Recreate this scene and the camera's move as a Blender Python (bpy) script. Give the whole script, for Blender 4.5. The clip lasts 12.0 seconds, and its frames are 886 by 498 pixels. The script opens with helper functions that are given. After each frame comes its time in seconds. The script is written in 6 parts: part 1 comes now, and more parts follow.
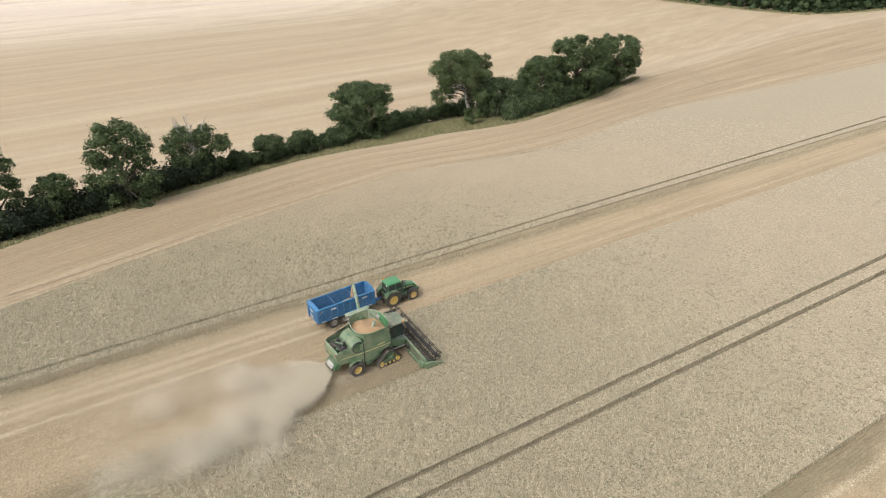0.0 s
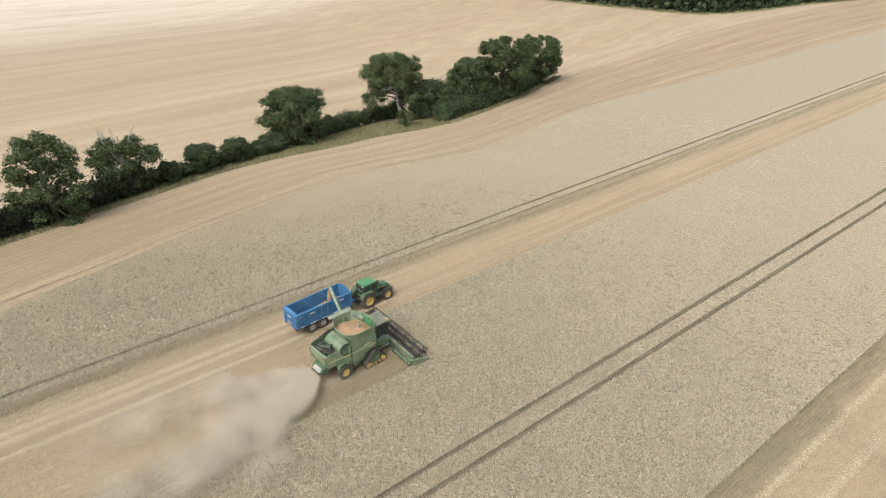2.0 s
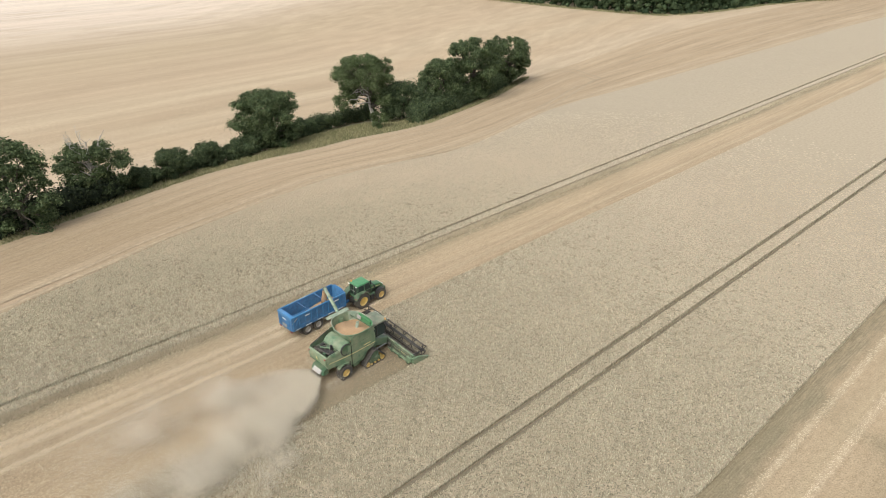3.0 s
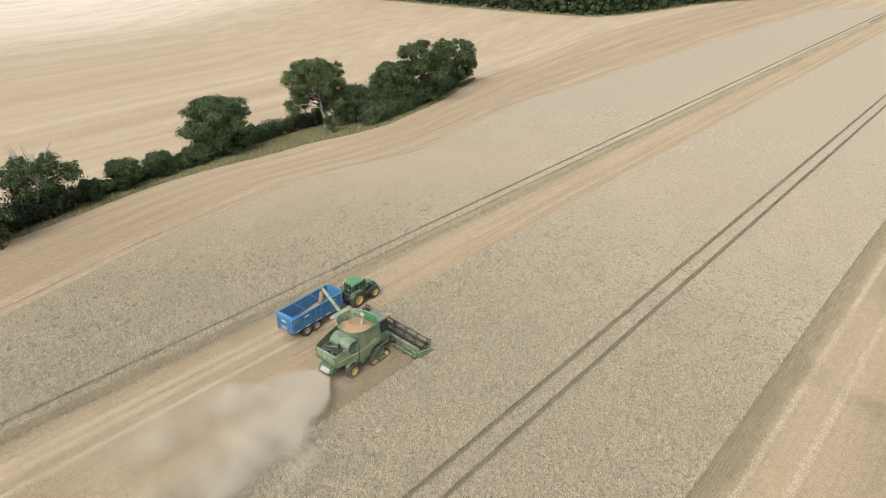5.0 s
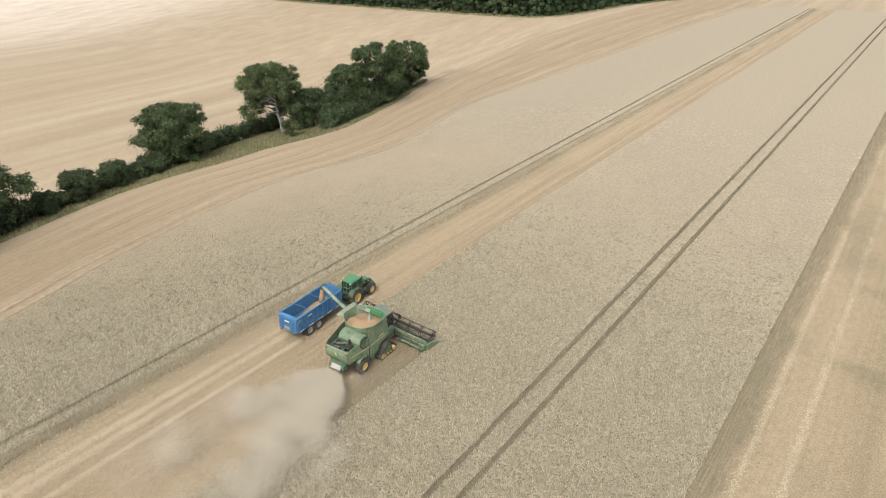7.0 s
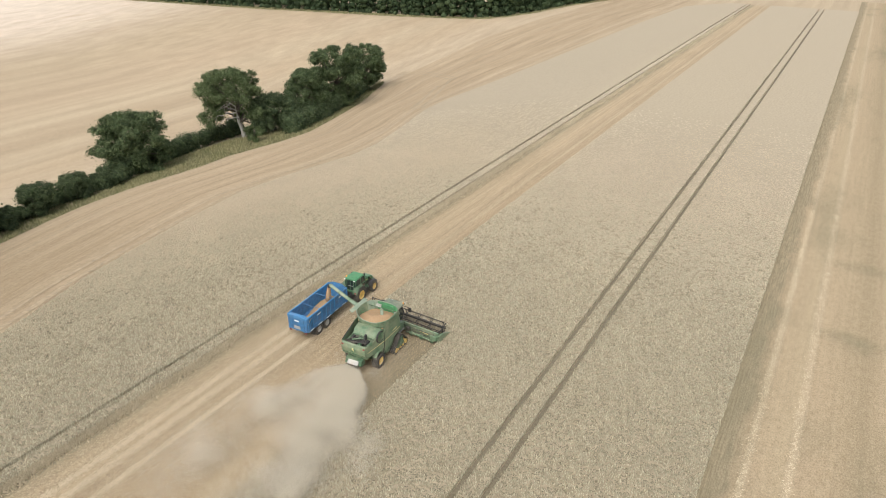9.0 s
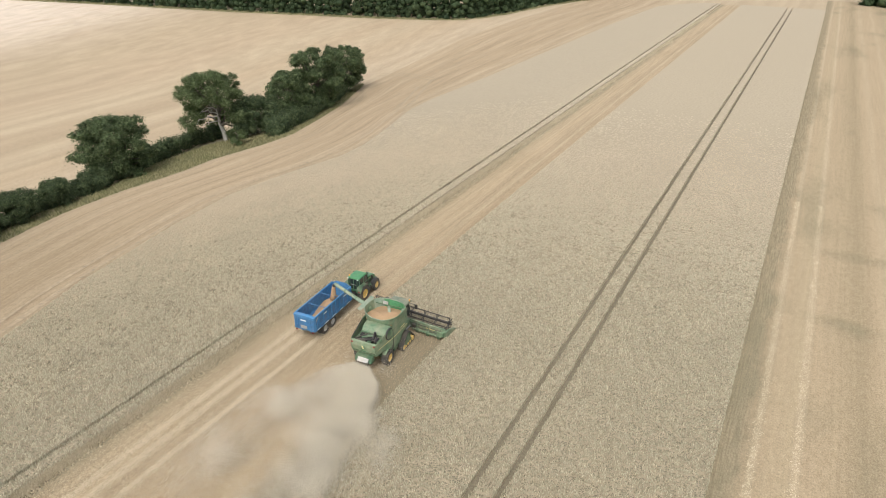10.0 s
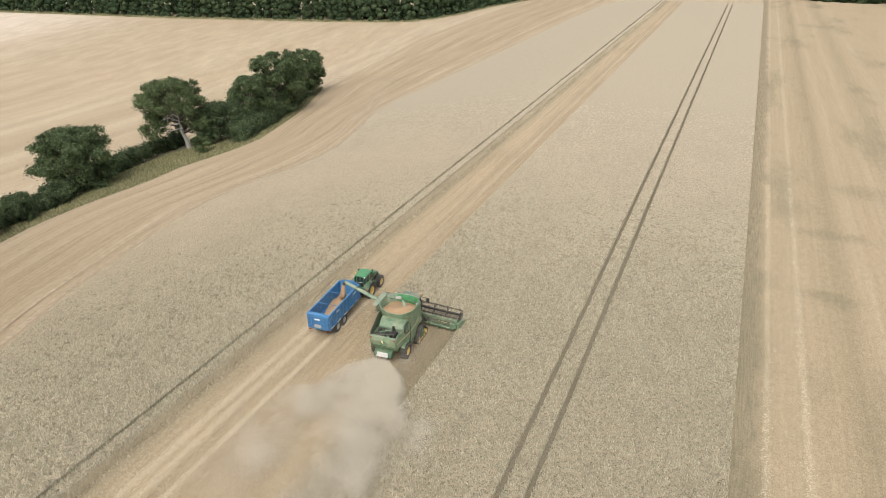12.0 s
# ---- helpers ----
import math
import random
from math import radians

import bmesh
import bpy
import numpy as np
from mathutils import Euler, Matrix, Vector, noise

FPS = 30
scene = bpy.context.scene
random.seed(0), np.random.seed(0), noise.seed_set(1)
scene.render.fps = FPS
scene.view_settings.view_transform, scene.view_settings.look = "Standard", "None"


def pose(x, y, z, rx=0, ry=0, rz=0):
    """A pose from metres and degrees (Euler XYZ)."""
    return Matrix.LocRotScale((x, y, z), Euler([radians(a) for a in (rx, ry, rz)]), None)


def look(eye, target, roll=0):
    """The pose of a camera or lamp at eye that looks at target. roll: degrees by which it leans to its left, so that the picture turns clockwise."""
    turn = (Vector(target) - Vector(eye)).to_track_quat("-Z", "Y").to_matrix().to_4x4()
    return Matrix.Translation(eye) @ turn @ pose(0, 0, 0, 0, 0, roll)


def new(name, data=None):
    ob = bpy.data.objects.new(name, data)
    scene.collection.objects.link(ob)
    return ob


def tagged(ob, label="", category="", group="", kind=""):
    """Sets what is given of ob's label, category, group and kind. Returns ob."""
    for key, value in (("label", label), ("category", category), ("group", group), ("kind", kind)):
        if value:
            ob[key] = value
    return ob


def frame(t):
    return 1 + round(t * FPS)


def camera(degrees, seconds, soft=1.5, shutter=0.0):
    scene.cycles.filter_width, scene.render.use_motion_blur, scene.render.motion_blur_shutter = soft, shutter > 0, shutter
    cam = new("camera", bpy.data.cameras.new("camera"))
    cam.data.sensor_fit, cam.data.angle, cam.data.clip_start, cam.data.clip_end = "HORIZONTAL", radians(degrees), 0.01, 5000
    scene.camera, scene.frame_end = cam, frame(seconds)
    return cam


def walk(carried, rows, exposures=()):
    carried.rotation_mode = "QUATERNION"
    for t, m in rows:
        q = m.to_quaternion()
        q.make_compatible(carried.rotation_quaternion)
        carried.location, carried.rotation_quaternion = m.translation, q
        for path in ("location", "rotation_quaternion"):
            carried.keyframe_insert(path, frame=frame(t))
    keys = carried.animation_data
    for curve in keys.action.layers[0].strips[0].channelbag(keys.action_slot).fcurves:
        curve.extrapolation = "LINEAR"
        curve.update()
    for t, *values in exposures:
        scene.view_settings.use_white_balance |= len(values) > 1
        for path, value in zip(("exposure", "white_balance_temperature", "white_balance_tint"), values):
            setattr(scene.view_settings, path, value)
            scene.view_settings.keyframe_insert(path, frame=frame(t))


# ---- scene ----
# ---- camera and its flight ----
LENS = 68.56
cam = camera(LENS, 12.0, soft=0.9)
# seconds, eye x y z, heading to the left of +y, tilt down, lean to the left
FLIGHT = (
    (0, 46.317, -18.043, 39.952, 59.529, 29.420, -0.433),
    (0.5, 45.794, -19.257, 39.871, 57.481, 29.378, -0.411),
    (1, 45.171, -20.569, 39.778, 55.417, 29.266, -0.226),
    (1.5, 44.487, -21.888, 39.657, 53.398, 29.157, 0.043),
    (2, 43.757, -23.189, 39.492, 51.449, 29.033, 0.242),
    (2.5, 42.973, -24.450, 39.306, 49.625, 28.905, 0.421),
    (3, 42.097, -25.700, 39.092, 47.935, 28.760, 0.601),
    (5, 38.833, -30.506, 38.420, 41.871, 28.280, 0.776),
    (5.5, 38.009, -31.603, 38.252, 40.548, 28.178, 0.785),
    (6, 37.161, -32.673, 38.098, 39.209, 28.112, 0.782),
    (6.5, 36.294, -33.788, 37.938, 37.704, 27.997, 0.804),
    (7, 35.399, -34.892, 37.788, 36.356, 27.891, 0.803),
    (9, 31.624, -39.115, 37.282, 31.344, 27.553, 0.477),
    (9.5, 30.597, -40.129, 37.151, 30.134, 27.449, 0.476),
    (10, 29.540, -41.133, 37.032, 28.933, 27.367, 0.364),
    (10.5, 28.489, -42.072, 36.931, 27.732, 27.305, 0.233),
    (11, 27.466, -42.993, 36.857, 26.573, 27.247, 0.107),
    (11.5, 26.352, -43.900, 36.811, 25.387, 27.212, -0.004),
    (12, 25.179, -44.817, 36.769, 24.205, 27.191, -0.155),
)
walk(cam, [(t, pose(x, y, z, 90 - tilt, 0, head) @ pose(0, 0, 0, 0, 0, lean)) for t, x, y, z, head, tilt, lean in FLIGHT],
     exposures=((0.0, 0.78, 6500, 10), (12.0, 0.78, 6500, 10)))

# ---- sky and sun: thin bright cloud, soft light from over the open stubble ----
SUN_EL, SUN_AZ = radians(52), radians(168)      # azimuth clockwise from +y
world = bpy.data.worlds.new("hazy_sky")
scene.world = world
world.use_nodes = True
wn = world.node_tree.nodes
sky = wn.new("ShaderNodeTexSky")
sky.sky_type, sky.sun_disc = "NISHITA", False
sky.sun_elevation, sky.sun_rotation = SUN_EL, SUN_AZ
sky.dust_density, sky.air_density = 4.0, 1.0
soft_sky = wn.new("ShaderNodeHueSaturation")
soft_sky.inputs["Saturation"].default_value = 0.3
world.node_tree.links.new(sky.outputs["Color"], soft_sky.inputs["Color"])
world.node_tree.links.new(soft_sky.outputs["Color"], wn["Background"].inputs["Color"])
wn["Background"].inputs["Strength"].default_value = 0.15
sun = new("sun", bpy.data.lights.new("sun", "SUN"))
sun.data.energy, sun.data.angle, sun.data.color = 0.6, radians(36), (1.0, 0.955, 0.89)
sun_from = Vector((math.sin(SUN_AZ) * math.cos(SUN_EL), math.cos(SUN_AZ) * math.cos(SUN_EL), math.sin(SUN_EL)))
sun.matrix_basis = look(sun_from * 300, (0, 0, 0))


# ---- materials ----
def nodes_of(name):
    m = bpy.data.materials.new(name)
    m.use_nodes = True
    return m, m.node_tree.nodes, m.node_tree.links, m.node_tree.nodes["Principled BSDF"]


def ramp(nt, nl, fac, stops):
    r = nt.new("ShaderNodeValToRGB")
    while len(r.color_ramp.elements) < len(stops):
        r.color_ramp.elements.new(0.5)
    for e, (p, c) in zip(r.color_ramp.elements, stops):
        e.position, e.color = p, (*c, 1) if len(c) == 3 else c
    nl.new(fac, r.inputs["Fac"])
    return r.outputs["Color"]


def grain(nt, nl, scale, stretch=(1, 1, 1), detail=4.0, uv=False, rough=0.6):
    tc, mp, no = nt.new("ShaderNodeTexCoord"), nt.new("ShaderNodeMapping"), nt.new("ShaderNodeTexNoise")
    mp.inputs["Scale"].default_value = stretch
    no.inputs["Scale"].default_value, no.inputs["Detail"].default_value = scale, detail
    no.inputs["Roughness"].default_value = rough
    nl.new(tc.outputs["UV" if uv else "Object"], mp.inputs["Vector"])
    nl.new(mp.outputs["Vector"], no.inputs["Vector"])
    return no.outputs["Fac"]


def mix(nt, nl, fac, a, b, mode="MIX"):
    x = nt.new("ShaderNodeMix")
    x.data_type, x.blend_type = "RGBA", mode
    for k, v in ((0, fac), (6, a), (7, b)):
        if isinstance(v, (int, float)):
            x.inputs[k].default_value = v
        elif isinstance(v, tuple):
            x.inputs[k].default_value = (*v, 1)
        else:
            nl.new(v, x.inputs[k])
    return x.outputs[2]


def bump(nt, nl, bsdf, height, strength, distance=0.05):
    b = nt.new("ShaderNodeBump")
    b.inputs["Strength"].default_value, b.inputs["Distance"].default_value = strength, distance
    nl.new(height, b.inputs["Height"])
    nl.new(b.outputs["Normal"], bsdf.inputs["Normal"])


def plain(name, c, rough=0.5, metal=0.0, var=0.15, scale=3.0, relief=0.1, dust=0.0):
    """Paint, rubber or metal with faint mottling and, where given, straw dust lying in patches."""
    m, nt, nl, bs = nodes_of(name)
    lo, hi = tuple(v * (1 - var) for v in c), tuple(min(1, v * (1 + var)) for v in c)
    g = grain(nt, nl, scale)
    col = ramp(nt, nl, g, ((0.3, lo), (0.7, hi)))
    if dust:
        d = ramp(nt, nl, grain(nt, nl, 1.3, detail=6), ((0.35, (0, 0, 0)), (0.75, (dust, dust, dust))))
        col = mix(nt, nl, d, col, (0.50, 0.41, 0.29))
    nl.new(col, bs.inputs["Base Color"])
    bs.inputs["Roughness"].default_value, bs.inputs["Metallic"].default_value = rough, metal
    bump(nt, nl, bs, grain(nt, nl, scale * 14), relief, 0.01)
    return m


def banded(name, stops, dark, wiggle=0.5, uv=False, soil=0.35, side=None, fleck=(0.66, 1.24), along=0.05, lines=(2.6, 0.87, 1.10), stains=()):
    """Stubble whose colour changes in bands across the drilling: stops are (place in metres, colour).
    side: (place, width, colour) of weedy ground along one edge, with a ragged outline."""
    m, nt, nl, bs = nodes_of(name)
    tc, sep = nt.new("ShaderNodeTexCoord"), nt.new("ShaderNodeSeparateXYZ")
    nl.new(tc.outputs["UV" if uv else "Object"], sep.inputs[0])

    def shifted(noise_out, amount):
        k = nt.new("ShaderNodeMath")
        k.operation = "MULTIPLY_ADD"
        k.inputs[1].default_value = amount
        nl.new(noise_out, k.inputs[0])
        nl.new(sep.outputs["X"], k.inputs[2])
        return k.outputs[0]

    def over(value, lo, hi):
        r = nt.new("ShaderNodeMapRange")
        r.inputs["From Min"].default_value, r.inputs["From Max"].default_value = lo, hi
        nl.new(value, r.inputs["Value"])
        return r.outputs["Result"]
    lo, hi = stops[0][0], stops[-1][0]
    wig = grain(nt, nl, 1.0, (0.8, 0.11, 1), 5, uv)
    col = ramp(nt, nl, over(shifted(wig, wiggle), lo + wiggle * 0.5, hi + wiggle * 0.5), [((p - lo) / (hi - lo), c) for p, c in stops])
    streak = grain(nt, nl, 1.0, (lines[0], along, 1), 3, uv)
    col = mix(nt, nl, 1.0, col, ramp(nt, nl, streak, ((0.34, (lines[1],) * 3), (0.66, (lines[2],) * 3))), "MULTIPLY")
    blot = grain(nt, nl, 0.05, (1.6, 0.55, 1), 5)
    col = mix(nt, nl, ramp(nt, nl, blot, ((0.30, (soil,) * 3), (0.47, (0, 0, 0)))), col, dark)
    if side:
        ragged = grain(nt, nl, 0.35, (1, 0.55, 1), 6)
        edge = over(shifted(ragged, side[1] * 1.6), side[0] + side[1] * 1.5, side[0] + side[1] * 2.0)
        rows = ramp(nt, nl, grain(nt, nl, 1.0, (7.5, 0.3, 1), 2), ((0.3, tuple(v * 0.8 for v in side[2])), (0.7, tuple(v * 1.25 for v in side[2]))))
        col = mix(nt, nl, ramp(nt, nl, edge, ((0.0, (1, 1, 1)), (1.0, (0, 0, 0)))), col, rows)
    for sx, sy, rx, ry in stains:      # darker patches of their own shape, weedy on the older stubble
        mp, gr, ds = nt.new("ShaderNodeMapping"), nt.new("ShaderNodeTexGradient"), nt.new("ShaderNodeVectorMath")
        mp.inputs["Location"].default_value, mp.inputs["Scale"].default_value = (-sx / rx, -sy / ry, 0), (1 / rx, 1 / ry, 0)
        gr.gradient_type = "SPHERICAL"
        nz = nt.new("ShaderNodeTexNoise")
        nz.inputs["Scale"].default_value, nz.inputs["Detail"].default_value = 0.5, 5
        nl.new(tc.outputs["Object"], nz.inputs["Vector"])
        nl.new(tc.outputs["Object"], mp.inputs["Vector"])
        ds.operation = "MULTIPLY_ADD"
        ds.inputs[1].default_value, ds.inputs[2].default_value = (0.9, 0.9, 0), (-0.45, -0.45, 0)
        nl.new(nz.outputs["Color"], ds.inputs[0])
        add = nt.new("ShaderNodeVectorMath")
        nl.new(ds.outputs[0], add.inputs[0])
        nl.new(mp.outputs["Vector"], add.inputs[1])
        nl.new(add.outputs[0], gr.inputs["Vector"])
        col = mix(nt, nl, ramp(nt, nl, gr.outputs["Fac"], ((0.05, (0, 0, 0)), (0.7, (0.32, 0.32, 0.32)))), col, dark)
    fine = grain(nt, nl, 8.0, (1.0, 0.6, 1), 4, rough=0.75)
    mid = grain(nt, nl, 2.2, (1.0, 0.5, 1), 3)
    col = mix(nt, nl, 1.0, col, ramp(nt, nl, fine, ((0.28, (fleck[0],) * 3), (0.70, (fleck[1],) * 3))), "MULTIPLY")
    col = mix(nt, nl, 1.0, col, ramp(nt, nl, mid, ((0.3, (0.90, 0.89, 0.87)), (0.7, (1.08, 1.08, 1.09)))), "MULTIPLY")
    nl.new(col, bs.inputs["Base Color"])
    bs.inputs["Roughness"].default_value = 0.95
    bs.inputs["Specular IOR Level"].default_value = 0.1
    bump(nt, nl, bs, fine, 0.6, 0.10)
    return m


TAN, OLIVE = (0.360, 0.280, 0.183), (0.265, 0.228, 0.15)
STRAW = (0.415, 0.335, 0.228)
# beyond x = -325 the paler stops paint a distant sunlit patch
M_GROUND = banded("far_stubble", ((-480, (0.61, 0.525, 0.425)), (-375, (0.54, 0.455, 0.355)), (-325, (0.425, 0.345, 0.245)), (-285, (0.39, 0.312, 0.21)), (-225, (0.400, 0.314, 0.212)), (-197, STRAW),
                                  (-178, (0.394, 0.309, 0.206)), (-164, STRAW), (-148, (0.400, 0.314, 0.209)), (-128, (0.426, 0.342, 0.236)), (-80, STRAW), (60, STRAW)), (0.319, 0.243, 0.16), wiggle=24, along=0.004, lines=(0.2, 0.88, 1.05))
# two broad patches turn the near left end darker
M_HEADLAND = banded("headland_stubble", ((0, (0.368, 0.287, 0.188)), (1.4, (0.387, 0.304, 0.202)), (3.0, (0.346, 0.266, 0.172)), (4.4, (0.387, 0.304, 0.202)), (6.0, (0.344, 0.263, 0.170)), (7.4, (0.382, 0.298, 0.197)), (9.0, (0.348, 0.268, 0.173)),
                                         (10.2, (0.380, 0.296, 0.195)), (11.2, (0.340, 0.261, 0.168)), (12.2, (0.374, 0.291, 0.191)), (13.2, (0.409, 0.323, 0.217)), (14.0, (0.350, 0.270, 0.176)), (14.8, (0.406, 0.320, 0.214)), (16, (0.377, 0.297, 0.196))),
                    (0.263, 0.200, 0.121), wiggle=1.1, uv=True, soil=0.22, lines=(2.4, 0.86, 1.10), along=0.03, stains=((-56, -26, 30, 56), (-66, -6, 26, 44)))
M_STRIP = banded("fresh_stubble", ((-12.5, OLIVE), (-11.7, (0.278, 0.229, 0.147)), (-10.8, (0.375, 0.296, 0.193)), (-9.6, (0.401, 0.315, 0.206)), (-9.0, (0.400, 0.309, 0.199)), (-8.4, (0.401, 0.316, 0.207)),
                                   (-7.7, TAN), (-6.95, TAN), (-6.70, (0.408, 0.327, 0.216)), (-6.3, (0.408, 0.327, 0.216)), (-6.05, TAN), (-4.4, (0.363, 0.279, 0.179)), (-1.2, TAN), (-0.7, (0.405, 0.320, 0.209)),
                                   (-0.1, (0.398, 0.312, 0.203)), (0.4, TAN), (1.2, (0.337, 0.266, 0.172)), (2.0, (0.256, 0.211, 0.139)), (4.7, (0.220, 0.184, 0.121))), (0.274, 0.213, 0.127), wiggle=0.5, soil=0.3, fleck=(0.47, 1.38), lines=(2.6, 0.86, 1.12))
TAN_OLD, PALE_OLD, FADED = (0.366, 0.286, 0.184), (0.405, 0.325, 0.217), (0.382, 0.303, 0.198)
M_RIGHT = banded("older_stubble", ((29.5, TAN_OLD), (32.15, TAN_OLD), (32.3, PALE_OLD), (32.7, PALE_OLD), (32.9, TAN_OLD), (35.1, (0.362, 0.290, 0.186)), (35.25, PALE_OLD), (35.7, PALE_OLD), (35.95, TAN_OLD), (38.4, (0.34, 0.268, 0.171)), (40.0, (0.30, 0.239, 0.151)),
                                   (41.6, TAN_OLD), (42.6, FADED), (43.0, FADED), (43.5, TAN_OLD), (46.2, TAN_OLD), (46.5, FADED), (47.0, FADED), (47.6, TAN_OLD), (50.5, (0.319, 0.255, 0.163)), (53, TAN_OLD), (55.6, FADED), (56.2, TAN_OLD), (65, TAN_OLD)),
                   (0.175, 0.158, 0.098), wiggle=0.2, soil=0.6, lines=(2.6, 0.94, 1.05), side=(29.7, 2.3, (0.252, 0.208, 0.134)),
                   stains=((37.6, 27.0, 4.2, 1.7), (39.5, 26.2, 3.0, 2.6), (31.6, 28.0, 2.6, 3.4), (31.0, 12.0, 3.2, 12.0), (30.8, 22.0, 2.4, 6.0), (31.0, -6, 3.0, 10.0), (45, 62, 6, 4), (43, 10, 4, 7), (40, 44, 7, 2.2)))


def islands(name, stops, rough=0.9, through_light=0.0, patch=(0.93, 1.06), patch_scale=0.12):
    """One colour for each loose piece, between the given stops."""
    m, nt, nl, bs = nodes_of(name)
    geo = nt.new("ShaderNodeNewGeometry")
    col = ramp(nt, nl, geo.outputs["Random Per Island"], stops)
    col = mix(nt, nl, 1.0, col, ramp(nt, nl, grain(nt, nl, patch_scale, detail=4), ((0.3, (patch[0],) * 3), (0.7, (patch[1],) * 3))), "MULTIPLY")
    nl.new(col, bs.inputs["Base Color"])
    bs.inputs["Roughness"].default_value = rough
    bs.inputs["Specular IOR Level"].default_value = 0.15
    if through_light:
        tr, ms = nt.new("ShaderNodeBsdfTranslucent"), nt.new("ShaderNodeMixShader")
        nl.new(col, tr.inputs["Color"])
        ms.inputs[0].default_value = through_light
        nl.new(bs.outputs[0], ms.inputs[1])
        nl.new(tr.outputs[0], ms.inputs[2])
        nl.new(ms.outputs[0], nt["Material Output"].inputs["Surface"])
    return m


M_EARS = islands("ripe_wheat_ears", ((0.0, (0.287, 0.262, 0.182)), (0.5, (0.445, 0.405, 0.287)), (1.0, (0.612, 0.556, 0.403))), 0.9, 0.3)
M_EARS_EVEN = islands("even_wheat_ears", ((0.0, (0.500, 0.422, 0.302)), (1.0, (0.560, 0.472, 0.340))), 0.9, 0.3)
# stalks coloured dark to stand for the shade between ears
M_GAP_SHADE = islands("shaded_stalks", ((0.0, (0.145, 0.128, 0.083)), (0.6, (0.215, 0.190, 0.126)), (1.0, (0.30, 0.265, 0.178))), 0.95)
M_BROKEN = islands("broken_stalks", ((0.0, (0.38, 0.322, 0.216)), (0.6, (0.48, 0.405, 0.276)), (1.0, (0.56, 0.475, 0.33))), 0.9, 0.2)
M_CANOPY = plain("wheat_canopy", (0.345, 0.287, 0.198), 0.95, var=0.16, scale=2.2, relief=0.5)
M_SOIL = plain("wheeling_soil", (0.165, 0.138, 0.090), 0.95, var=0.35, scale=5, relief=0.6)
LEAVES = {
    "oak": islands("oak_leaves", ((0.0, (0.042, 0.062, 0.028)), (0.6, (0.077, 0.110, 0.047)), (1.0, (0.158, 0.195, 0.092))), 0.6, 0.3, (0.62, 1.38), 0.35),
    "thorn": islands("hedge_leaves", ((0.0, (0.039, 0.057, 0.028)), (0.6, (0.068, 0.096, 0.044)), (1.0, (0.128, 0.161, 0.076))), 0.65, 0.3, (0.66, 1.34), 0.4),
    # darker copy of the hedge leaves, shade painted into the colour
    "shaded_thorn": islands("shaded_hedge_leaves", ((0.0, (0.018, 0.027, 0.016)), (0.6, (0.031, 0.043, 0.024)), (1.0, (0.059, 0.076, 0.036))), 0.7, 0.2, (0.68, 1.32), 0.4),
    "light": islands("light_leaves", ((0.0, (0.057, 0.082, 0.033)), (0.6, (0.100, 0.136, 0.056)), (1.0, (0.174, 0.208, 0.100))), 0.6, 0.35, (0.64, 1.36), 0.35),
}
LEAVES["wood"] = islands("woodland_leaves", ((0.0, (0.024, 0.041, 0.018)), (0.6, (0.043, 0.066, 0.029)), (1.0, (0.066, 0.092, 0.041))), 0.65, 0.2, (0.8, 1.15), 0.12)
M_BARK = plain("bark", (0.075, 0.064, 0.048), 0.9, var=0.4, scale=4, relief=0.8)
M_DEADWOOD = plain("bleached_bark", (0.33, 0.315, 0.275), 0.85, var=0.25, scale=3, relief=0.6)
M_GRASS = islands("dry_verge_grass", ((0.0, (0.14, 0.145, 0.064)), (0.5, (0.215, 0.205, 0.10)), (1.0, (0.34, 0.30, 0.168))), 0.9, 0.3)


# ---- mesh helpers ----
def np_mesh(name, verts, faces, material, parent=None, smooth=False):
    """An object from arrays: verts (n, 3), faces (m, k)."""
    verts, faces = np.asarray(verts, np.float32), np.asarray(faces, np.int32)
    me = bpy.data.meshes.new(name)
    k = faces.shape[1]
    me.vertices.add(len(verts))
    me.vertices.foreach_set("co", verts.ravel())
    me.loops.add(faces.size)
    me.loops.foreach_set("vertex_index", faces.ravel())
    me.polygons.add(len(faces))
    me.polygons.foreach_set("loop_start", np.arange(0, faces.size, k, dtype=np.int32))
    if smooth:
        me.polygons.foreach_set("use_smooth", np.ones(len(faces), bool))
    me.update(calc_edges=True)
    me.materials.append(material)
    ob = new(name, me)
    ob.parent = parent
    return ob


def part(name, bm, material, parent=None, label="", smooth=False):
    """Links a bmesh as one mesh object."""
    me = bpy.data.meshes.new(name)
    bmesh.ops.recalc_face_normals(bm, faces=bm.faces)
    bm.to_mesh(me)
    bm.free()
    if smooth:
        me.polygons.foreach_set("use_smooth", np.ones(len(me.polygons), bool))
    me.materials.append(material)
    ob = new(name, me)
    ob.parent = parent
    return tagged(ob, label)


def fall(x, y):
    """Height of the land: level under the machines, sloping down to a broad valley floor beyond the tramline at x = -15."""
    d = np.maximum(0.0, -15.0 - np.asarray(x, float))
    a = 0.24 * np.where(d < 12, d * d / 24, d - 6)
    k = np.clip((np.asarray(y, float) - 110) / 190, 0, 1)
    valley = (np.sqrt((a - 28) ** 2 + 60) - a - math.sqrt(844)) / 2
    return valley * (1 - 0.4 * k * k * (3 - 2 * k))


